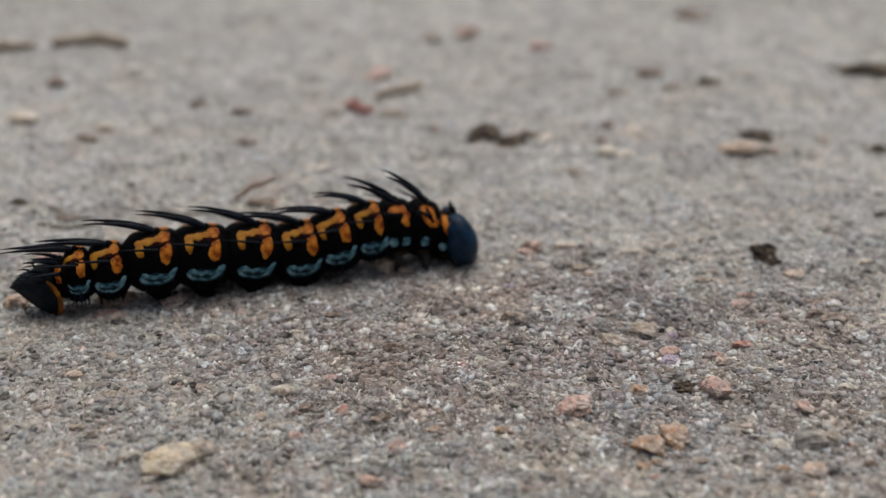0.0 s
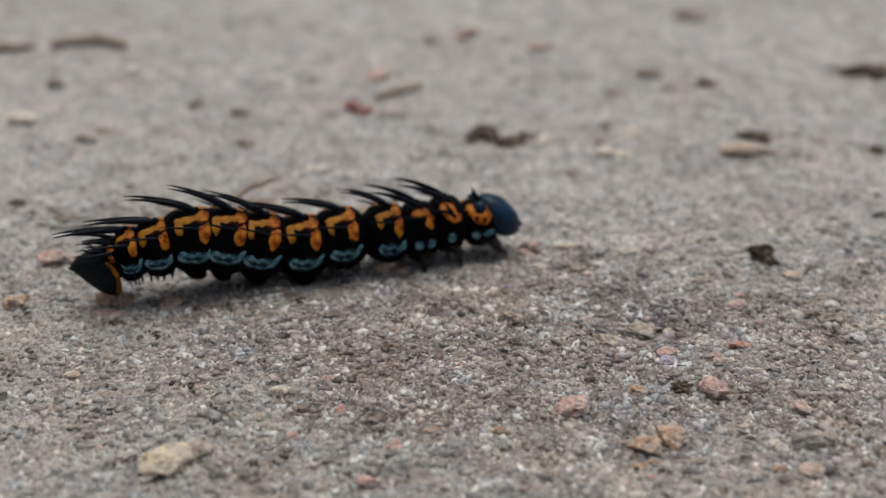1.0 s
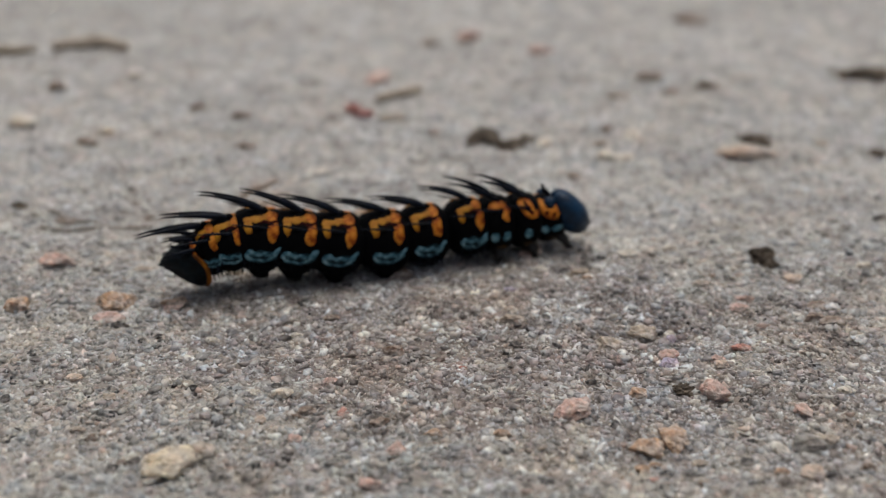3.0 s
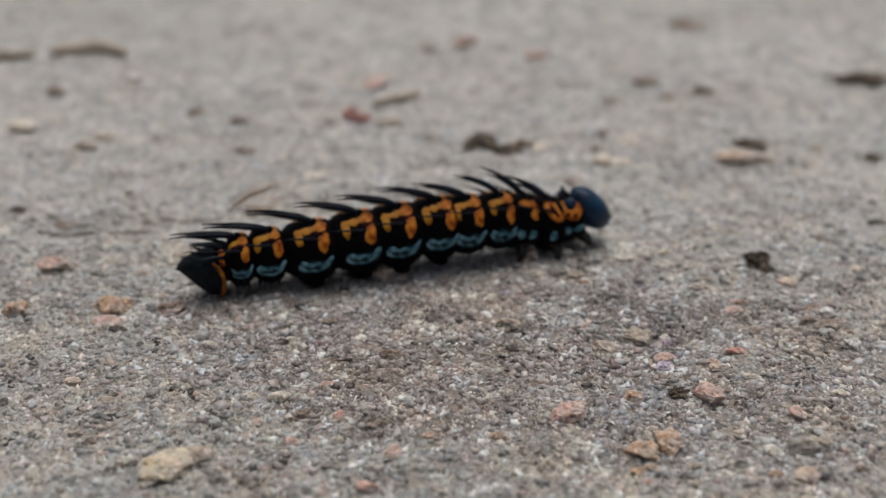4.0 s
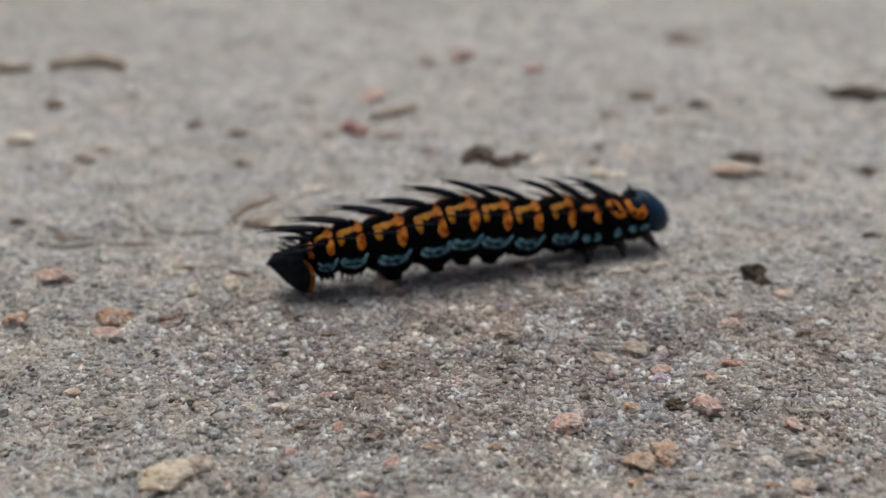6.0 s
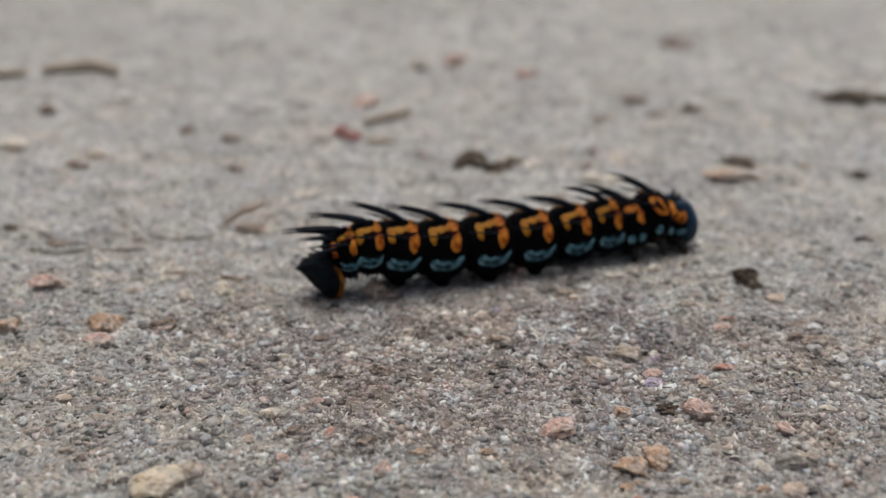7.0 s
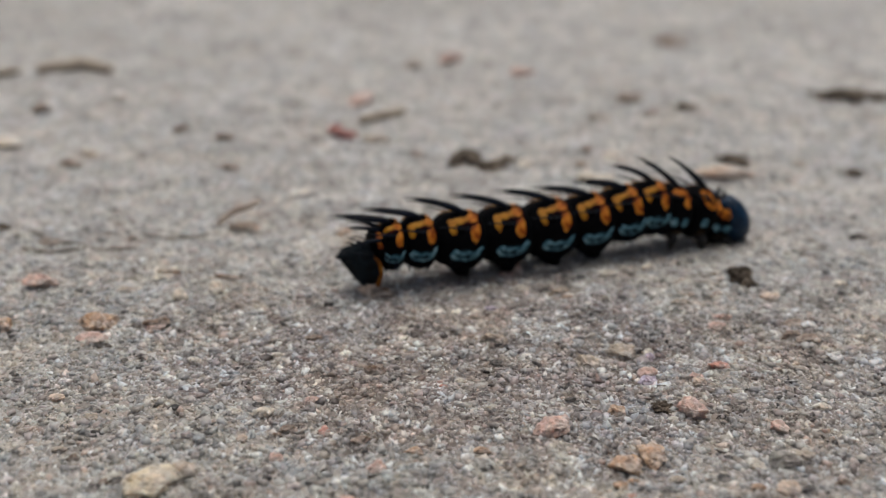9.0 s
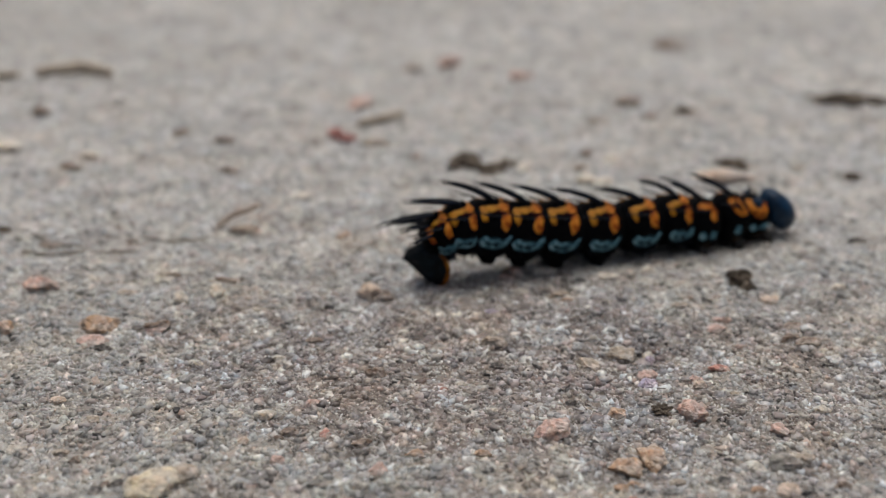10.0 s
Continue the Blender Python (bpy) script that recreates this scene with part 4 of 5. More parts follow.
pebble(22.45, 98.38, 1.25, 1.22, 0.69, "pale")
pebble(-2.00, 101.70, 1.28, 1.02, 0.70, "pale")
pebble(-22.54, 96.81, 1.23, 0.97, 0.67, "pale")
pebble(39.89, 95.87, 1.67, 0.67, 0.52, "dark")
pebble(-2.46, 96.47, 0.78, 0.52, 0.41, "dark")
pebble(-33.66, 86.10, 0.51, 0.66, 0.28, "dark")
pebble(-29.26, 96.32, 0.89, 0.68, 0.49, "dark")
pebble(-15.10, 88.07, 1.25, 0.70, 0.57, "dark")
pebble(-25.56, 77.18, 1.04, 0.73, 0.57, "dark")
pebble(33.52, 89.05, 0.95, 0.78, 0.52, "dark")
pebble(13.78, 89.48, 1.37, 0.60, 0.48, "dark")
pebble(19.47, 107.65, 0.97, 0.60, 0.46, "dark")
pebble(26.17, 93.05, 1.31, 1.30, 0.72, "pink")
pebble(37.52, 100.31, 1.73, 0.99, 0.76, "brown")
pebble(-11.18, 100.61, 1.50, 0.96, 0.75, "brown")
pebble(-29.92, 103.64, 1.17, 0.88, 0.65, "dark")
pebble(-32.36, 99.39, 1.48, 0.83, 0.64, "dark")
pebble(22.55, 97.30, 1.22, 0.98, 0.90, "lilac")
pebble(21.57, 92.66, 1.50, 1.20, 0.80, "lilac")
pebble(38.39, 103.12, 1.97, 1.58, 0.58, "brown")
pebble(38.75, 99.48, 2.49, 1.99, 0.42, "brown")
pebble(33.93, 89.47, 0.73, 0.58, 0.39, "dark")
pebble(15.55, 109.24, 1.21, 0.97, 0.45, "orange")
pebble(-26.58, 77.06, 1.21, 0.97, 0.52, "brown")
pebble(-20.25, 78.20, 1.32, 1.06, 0.64, "brown")
pebble(-30.08, 86.08, 1.72, 1.38, 0.50, "tan")
pebble(-11.88, 83.90, 1.49, 1.19, 0.55, "brown")
pebble(-12.79, 83.22, 0.89, 0.71, 0.43, "brown")
pebble(-27.77, 102.88, 2.20, 1.76, 0.93, "pink")
pebble(-32.67, 111.58, 2.10, 1.68, 0.54, "tan")
pebble(-33.72, 100.97, 2.77, 2.21, 0.57, "pink")
pebble(-29.49, 115.44, 2.56, 2.05, 0.52, "yellow")
pebble(-22.89, 114.15, 2.16, 1.73, 0.43, "tan")
pebble(30.49, 102.88, 1.97, 1.58, 0.50, "pink")
pebble(34.41, 90.23, 0.84, 0.67, 0.46, "dark")
pebble(14.36, 89.28, 0.83, 0.67, 0.32, "dark")
pebble(6.61, 95.20, 1.42, 1.14, 0.47, "brown")
pebble(26.44, 92.17, 1.39, 1.11, 0.66, "peach")
pebble(22.84, 86.08, 1.11, 0.89, 0.44, "pale")
pebble(10.87, 111.58, 1.48, 1.19, 0.38, "pale")
pebble(7.24, 107.09, 1.20, 0.96, 0.44, "lilac")
pebble(1.90, 91.19, 0.74, 0.59, 0.33, "red")
pebble(-34.17, 89.75, 1.57, 1.25, 0.45, "peach")
pebble(-40.62, 92.66, 1.07, 0.86, 0.40, "tan")
pebble(-36.81, 86.53, 1.12, 0.89, 0.44, "white")
pebble(-12.69, 80.17, 1.63, 1.31, 0.48, "pink")
pebble(-15.92, 82.63, 1.18, 0.94, 0.55, "peach")
pebble(-6.46, 84.76, 1.20, 0.96, 0.43, "grey")
pebble(-21.53, 92.17, 0.75, 0.60, 0.26, "dark")
pebble(-9.65, 90.23, 0.63, 0.50, 0.33, "dark")
pebble(17.79, 77.06, 1.12, 0.90, 0.58, "orange")
pebble(21.53, 77.06, 1.40, 1.12, 0.52, "tan")
pebble(25.27, 77.06, 1.12, 0.90, 0.46, "dark")
pebble(28.20, 76.68, 1.02, 0.82, 0.40, "dark")
pebble(28.24, 78.59, 1.90, 1.52, 0.53, "pale")
pebble(30.11, 75.20, 1.84, 1.47, 0.68, "peach")
pebble(21.09, 73.76, 1.18, 0.94, 0.51, "brown")
pebble(5.50, 78.59, 1.04, 0.83, 0.35, "dark")
pebble(-30.10, 80.57, 1.16, 0.93, 0.60, "brown")
pebble(-31.65, 81.80, 1.27, 1.01, 0.54, "tan")
pebble(-16.45, 138.32, 2.94, 2.35, 0.64, "pale")
pebble(-1.27, 152.26, 2.42, 1.93, 0.60, "brown")
pebble(-15.78, 157.54, 1.82, 1.46, 0.46, "brown")
pebble(35.03, 170.66, 3.02, 2.42, 0.66, "brown")
pebble(52.50, 148.04, 2.37, 1.90, 0.59, "tan")
pebble(21.62, 148.09, 1.58, 1.26, 1.27, "tan")
pebble(14.29, 150.26, 2.07, 1.66, 1.29, "pale")
pebble(24.59, 143.92, 2.62, 2.09, 0.86, "pale")
pebble(-20.90, 122.68, 1.75, 1.40, 0.42, "white")
pebble(-45.05, 125.14, 2.73, 2.18, 0.42, "brown")
pebble(17.05, 138.04, 2.23, 1.78, 0.46, "brown")

# ---- sand ----
rng = np.random.default_rng(4)
coarse = [scatter(rng, 30000, 0.066, 0.117, 0.00045, 0.00125, 1.6), scatter(rng, 34000, 0.117, 0.198, 0.0005, 0.0014, 1.8, 0.146)]
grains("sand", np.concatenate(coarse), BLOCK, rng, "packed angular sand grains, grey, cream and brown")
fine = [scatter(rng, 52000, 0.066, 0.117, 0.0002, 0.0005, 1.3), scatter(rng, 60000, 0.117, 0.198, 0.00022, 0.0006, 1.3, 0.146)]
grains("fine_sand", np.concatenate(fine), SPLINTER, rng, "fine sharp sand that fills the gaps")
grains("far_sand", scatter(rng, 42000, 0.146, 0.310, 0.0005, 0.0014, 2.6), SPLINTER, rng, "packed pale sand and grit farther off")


# ---- what moves ----
def at(x, y, z, pitch):
    """A segment's pose on the caterpillar: mm, and degrees of rise."""
    return pose(x * MM, y * MM, z * MM, 0, -pitch, 0)


def track(s):
    """The caterpillar's place, s mm along its straight track over the ground."""
    return pose(TRACK_X + s * MM * math.cos(TRACK_TURN), TRACK_Y + s * MM * math.sin(TRACK_TURN), 0, 0, 0, math.degrees(TRACK_TURN))


TRACK_X, TRACK_Y, TRACK_TURN = -0.00071, 0.11351, 0.2927


def motions():
    walk(CATERPILLAR, [
        (0.00, track(-19.83)), (0.25, track(-19.07)), (0.50, track(-18.27)), (0.75, track(-17.43)), (1.00, track(-16.57)), (1.25, track(-15.67)), (1.50, track(-14.75)), (1.75, track(-13.81)), (2.00, track(-12.84)), (2.25, track(-11.85)), (2.50, track(-10.84)), (2.75, track(-9.82)), (3.00, track(-8.78)), (3.25, track(-7.72)), (3.50, track(-6.66)), (3.75, track(-5.58)), (4.00, track(-4.50)), (4.25, track(-3.42)), (4.50, track(-2.33)), (4.75, track(-1.24)), (5.00, track(-0.15)), (5.25, track(0.94)), (5.50, track(2.02)), (5.75, track(3.10)), (6.00, track(4.16)), (6.25, track(5.22)), (6.50, track(6.26)), (6.75, track(7.29)), (7.00, track(8.30)), (7.25, track(9.29)), (7.50, track(10.26)), (7.75, track(11.21)), (8.00, track(12.13)), (8.25, track(13.03)), (8.50, track(13.89)), (8.75, track(14.73)), (9.00, track(15.54)), (9.25, track(16.31)), (9.50, track(17.04)), (9.75, track(17.73)), (10.00, track(18.39))])
    walk(SEGMENTS["A9"], [
        (0.00, at(-19.24, 0.00, 3.53, 2.1)), (0.25, at(-18.52, 0.00, 4.32, 1.4)), (0.50, at(-17.29, 0.00, 4.64, 6.8)), (0.75, at(-16.83, 0.00, 4.58, 10.4)),
        (1.00, at(-16.99, 0.00, 5.09, 5.8)), (1.25, at(-17.01, 0.00, 5.80, -0.3)), (1.50, at(-17.30, 0.00, 5.93, -3.4)), (1.75, at(-18.28, 0.00, 5.59, -4.5)),
        (2.00, at(-19.12, 0.00, 5.52, -5.4)), (2.25, at(-19.11, 0.00, 5.73, -6.7)), (2.50, at(-18.57, 0.00, 5.89, -7.2)), (2.75, at(-17.71, 0.00, 5.29, 0.3)),
        (3.00, at(-16.80, 0.00, 4.69, 9.2)), (3.25, at(-16.48, 0.00, 4.67, 8.8)), (3.50, at(-16.85, 0.00, 4.90, 2.4)), (3.75, at(-17.53, 0.00, 4.62, -1.1)),
        (4.00, at(-18.22, 0.00, 3.77, 0.8)), (4.25, at(-19.02, 0.00, 3.54, 1.2)), (4.50, at(-19.54, 0.00, 3.87, -0.9)), (4.75, at(-19.44, 0.00, 4.03, -1.0)),
        (5.00, at(-18.77, 0.00, 3.73, 4.7)), (5.25, at(-17.54, 0.00, 3.47, 14.0)), (5.50, at(-16.85, 0.00, 3.75, 15.7)), (5.75, at(-16.94, 0.00, 4.46, 8.5)),
        (6.00, at(-17.41, 0.00, 4.74, 2.9)), (6.25, at(-17.89, 0.00, 4.41, 3.6)), (6.50, at(-18.26, 0.00, 4.17, 6.3)), (6.75, at(-18.39, 0.00, 4.49, 6.3)),
        (7.00, at(-18.02, 0.00, 4.94, 6.5)), (7.25, at(-17.74, 0.00, 4.69, 10.7)), (7.50, at(-17.20, 0.00, 4.28, 19.7)), (7.75, at(-17.08, 0.00, 4.37, 15.6)),
        (8.00, at(-17.67, 0.00, 4.86, 4.2)), (8.25, at(-18.19, 0.00, 5.12, -0.6)), (8.50, at(-18.77, 0.00, 4.73, 0.5)), (8.75, at(-19.36, 0.00, 4.60, 2.0)),
        (9.00, at(-19.75, 0.00, 5.03, 1.0)), (9.25, at(-20.22, 0.00, 5.33, -2.5)), (9.50, at(-20.09, 0.00, 5.21, -1.2)), (9.75, at(-18.10, 0.00, 5.02, 11.4)),
        (10.00, at(-16.50, 0.00, 5.29, 17.4)),
    ])
    walk(SEGMENTS["A8"], [
        (0.00, at(-17.72, 0.00, 3.81, 2.8)), (0.25, at(-17.15, 0.00, 4.63, 0.9)), (0.50, at(-15.93, 0.00, 5.23, 9.1)), (0.75, at(-15.37, 0.00, 5.22, 14.5)),
        (1.00, at(-15.52, 0.00, 5.38, 7.4)), (1.25, at(-15.62, 0.00, 5.81, -2.5)), (1.50, at(-15.94, 0.00, 5.87, -6.7)), (1.75, at(-16.89, 0.00, 5.51, -7.5)),
        (2.00, at(-17.77, 0.00, 5.39, -9.0)), (2.25, at(-17.86, 0.00, 5.57, -11.8)), (2.50, at(-17.43, 0.00, 5.81, -12.9)), (2.75, at(-16.49, 0.00, 5.50, -0.7)),
        (3.00, at(-15.41, 0.00, 5.19, 12.9)), (3.25, at(-15.03, 0.00, 5.10, 11.7)), (3.50, at(-15.40, 0.00, 5.00, 2.1)), (3.75, at(-16.03, 0.00, 4.57, -2.2)),
        (4.00, at(-16.58, 0.00, 3.85, 2.2)), (4.25, at(-17.32, 0.00, 3.65, 3.7)), (4.50, at(-17.91, 0.00, 3.87, 0.2)), (4.75, at(-17.92, 0.00, 4.05, -1.2)),
        (5.00, at(-17.22, 0.00, 4.02, 7.7)), (5.25, at(-15.99, 0.00, 4.18, 21.7)), (5.50, at(-15.39, 0.00, 4.49, 23.1)), (5.75, at(-15.58, 0.00, 4.77, 11.2)),
        (6.00, at(-16.09, 0.00, 4.77, 2.8)), (6.25, at(-16.52, 0.00, 4.47, 4.1)), (6.50, at(-16.87, 0.00, 4.29, 7.5)), (6.75, at(-17.09, 0.00, 4.52, 5.8)),
        (7.00, at(-16.87, 0.00, 4.90, 4.0)), (7.25, at(-16.62, 0.00, 4.81, 8.9)), (7.50, at(-16.09, 0.00, 4.64, 16.7)), (7.75, at(-15.88, 0.00, 4.68, 13.7)),
        (8.00, at(-16.44, 0.00, 4.81, 0.8)), (8.25, at(-17.00, 0.00, 4.84, -5.4)), (8.50, at(-17.55, 0.00, 4.49, -2.8)), (8.75, at(-18.09, 0.00, 4.49, -0.1)),
        (9.00, at(-18.53, 0.00, 4.90, -2.6)), (9.25, at(-19.17, 0.00, 5.06, -8.8)), (9.50, at(-19.14, 0.00, 5.03, -7.4)), (9.75, at(-17.11, 0.00, 5.20, 7.8)),
        (10.00, at(-15.48, 0.00, 5.56, 14.4)),
    ])
    walk(SEGMENTS["A7"], [
        (0.00, at(-14.86, 0.00, 3.75, 2.6)), (0.25, at(-14.85, 0.00, 4.38, -1.9)), (0.50, at(-14.12, 0.00, 5.20, -1.1)), (0.75, at(-13.33, 0.00, 5.54, 6.1)),
        (1.00, at(-12.94, 0.00, 5.64, 5.6)), (1.25, at(-12.76, 0.00, 5.60, -1.1)), (1.50, at(-12.94, 0.00, 5.39, -5.6)), (1.75, at(-13.80, 0.00, 4.97, -6.2)),
        (2.00, at(-14.74, 0.00, 4.79, -6.1)), (2.25, at(-15.19, 0.00, 4.87, -7.8)), (2.50, at(-15.26, 0.00, 5.10, -11.2)), (2.75, at(-14.72, 0.00, 5.27, -7.1)),
        (3.00, at(-13.66, 0.00, 5.46, 3.2)), (3.25, at(-12.92, 0.00, 5.45, 6.8)), (3.50, at(-12.88, 0.00, 5.06, 2.2)), (3.75, at(-13.26, 0.00, 4.45, -1.3)),
        (4.00, at(-13.75, 0.00, 3.95, 0.6)), (4.25, at(-14.47, 0.00, 3.85, 2.2)), (4.50, at(-15.20, 0.00, 3.88, 0.7)), (4.75, at(-15.69, 0.00, 3.96, -1.9)),
        (5.00, at(-15.47, 0.00, 4.20, 0.5)), (5.25, at(-14.31, 0.00, 4.83, 10.7)), (5.50, at(-13.40, 0.00, 5.30, 14.6)), (5.75, at(-13.17, 0.00, 5.24, 7.7)),
        (6.00, at(-13.40, 0.00, 4.95, 0.9)), (6.25, at(-13.75, 0.00, 4.73, -0.1)), (6.50, at(-14.15, 0.00, 4.75, 1.6)), (6.75, at(-14.58, 0.00, 4.91, 0.4)),
        (7.00, at(-14.76, 0.00, 5.20, -3.6)), (7.25, at(-14.62, 0.00, 5.22, -2.8)), (7.50, at(-13.88, 0.00, 5.35, 3.7)), (7.75, at(-13.36, 0.00, 5.33, 6.5)),
        (8.00, at(-13.51, 0.00, 4.92, 1.2)), (8.25, at(-13.88, 0.00, 4.69, -3.1)), (8.50, at(-14.43, 0.00, 4.51, -2.8)), (8.75, at(-14.95, 0.00, 4.59, -1.8)),
        (9.00, at(-15.53, 0.00, 4.83, -3.2)), (9.25, at(-16.31, 0.00, 4.69, -6.2)), (9.50, at(-16.45, 0.00, 4.71, -6.1)), (9.75, at(-14.96, 0.00, 5.49, -1.6)),
        (10.00, at(-13.46, 0.00, 6.13, 2.5)),
    ])
    walk(SEGMENTS["A6"], [
        (0.00, at(-10.18, 0.00, 4.18, 1.1)), (0.25, at(-10.86, 0.00, 4.41, -2.1)), (0.50, at(-10.84, 0.00, 5.15, -6.1)), (0.75, at(-10.14, 0.00, 5.84, -5.3)),
        (1.00, at(-9.30, 0.00, 6.04, -1.5)), (1.25, at(-8.39, 0.00, 5.65, 0.3)), (1.50, at(-7.88, 0.00, 5.03, -0.8)), (1.75, at(-8.54, 0.00, 4.55, -2.8)),
        (2.00, at(-9.63, 0.00, 4.46, -3.7)), (2.25, at(-10.57, 0.00, 4.50, -4.1)), (2.50, at(-11.24, 0.00, 4.50, -6.3)), (2.75, at(-11.24, 0.00, 4.82, -7.7)),
        (3.00, at(-10.58, 0.00, 5.51, -5.9)), (3.25, at(-9.70, 0.00, 5.79, -0.5)), (3.50, at(-9.09, 0.00, 5.25, 2.9)), (3.75, at(-8.90, 0.00, 4.39, 2.6)),
        (4.00, at(-9.12, 0.00, 3.93, 1.5)), (4.25, at(-9.66, 0.00, 3.97, 0.9)), (4.50, at(-10.48, 0.00, 3.96, 1.1)), (4.75, at(-11.55, 0.00, 3.83, 0.4)),
        (5.00, at(-11.97, 0.00, 4.08, -1.2)), (5.25, at(-11.14, 0.00, 5.17, 0.2)), (5.50, at(-10.05, 0.00, 5.98, 4.5)), (5.75, at(-9.36, 0.00, 5.66, 5.0)),
        (6.00, at(-9.06, 0.00, 4.89, 2.4)), (6.25, at(-9.17, 0.00, 4.46, -1.0)), (6.50, at(-9.71, 0.00, 4.52, -3.3)), (6.75, at(-10.56, 0.00, 4.59, -5.0)),
        (7.00, at(-11.29, 0.00, 4.55, -8.3)), (7.25, at(-11.28, 0.00, 4.58, -10.1)), (7.50, at(-10.56, 0.00, 5.06, -9.6)), (7.75, at(-10.07, 0.00, 5.41, -3.5)),
        (8.00, at(-9.72, 0.00, 4.95, 2.4)), (8.25, at(-9.43, 0.00, 4.39, 0.7)), (8.50, at(-9.52, 0.00, 4.08, -2.1)), (8.75, at(-9.96, 0.00, 4.22, -2.9)),
        (9.00, at(-10.75, 0.00, 4.44, -2.8)), (9.25, at(-11.60, 0.00, 4.18, -2.3)), (9.50, at(-11.87, 0.00, 4.20, -2.8)), (9.75, at(-11.25, 0.00, 5.06, -7.1)),
        (10.00, at(-10.26, 0.00, 5.84, -8.7)),
    ])
    walk(SEGMENTS["A5"], [
        (0.00, at(-5.51, 0.00, 3.95, -3.7)), (0.25, at(-6.49, 0.00, 4.06, -3.6)), (0.50, at(-6.98, 0.00, 4.40, -7.5)), (0.75, at(-6.77, 0.00, 4.95, -13.4)),
        (1.00, at(-6.14, 0.00, 5.50, -12.7)), (1.25, at(-4.85, 0.00, 5.64, -1.0)), (1.50, at(-3.63, 0.00, 5.21, 5.9)), (1.75, at(-3.67, 0.00, 4.42, 2.9)),
        (2.00, at(-4.53, 0.00, 4.08, -1.3)), (2.25, at(-5.60, 0.00, 4.12, -2.6)), (2.50, at(-6.55, 0.00, 4.05, -2.7)), (2.75, at(-6.95, 0.00, 4.14, -5.6)),
        (3.00, at(-6.85, 0.00, 4.75, -10.9)), (3.25, at(-6.32, 0.00, 5.44, -10.4)), (3.50, at(-5.37, 0.00, 5.47, -1.0)), (3.75, at(-4.43, 0.00, 4.85, 5.0)),
        (4.00, at(-4.06, 0.00, 4.21, 2.8)), (4.25, at(-4.45, 0.00, 4.03, -0.8)), (4.50, at(-5.39, 0.00, 4.10, -1.2)), (4.75, at(-6.57, 0.00, 4.01, 0.2)),
        (5.00, at(-7.28, 0.00, 4.03, -1.1)), (5.25, at(-6.95, 0.00, 4.90, -6.5)), (5.50, at(-6.17, 0.00, 5.97, -7.4)), (5.75, at(-5.33, 0.00, 5.99, 0.2)),
        (6.00, at(-4.43, 0.00, 5.32, 5.8)), (6.25, at(-4.04, 0.00, 4.54, 3.5)), (6.50, at(-4.46, 0.00, 4.16, -1.7)), (6.75, at(-5.48, 0.00, 4.08, -4.1)),
        (7.00, at(-6.50, 0.00, 3.91, -4.2)), (7.25, at(-7.06, 0.00, 3.80, -5.3)), (7.50, at(-7.11, 0.00, 4.17, -10.0)), (7.75, at(-6.93, 0.00, 4.96, -9.4)),
        (8.00, at(-6.30, 0.00, 5.23, 0.9)), (8.25, at(-5.07, 0.00, 4.77, 6.9)), (8.50, at(-4.29, 0.00, 4.10, 5.0)), (8.75, at(-4.55, 0.00, 4.03, 1.0)),
        (9.00, at(-5.45, 0.00, 4.30, -0.7)), (9.25, at(-6.31, 0.00, 4.24, 0.5)), (9.50, at(-6.74, 0.00, 4.18, 0.1)), (9.75, at(-6.83, 0.00, 4.42, -5.6)),
        (10.00, at(-6.47, 0.00, 5.03, -9.4)),
    ])
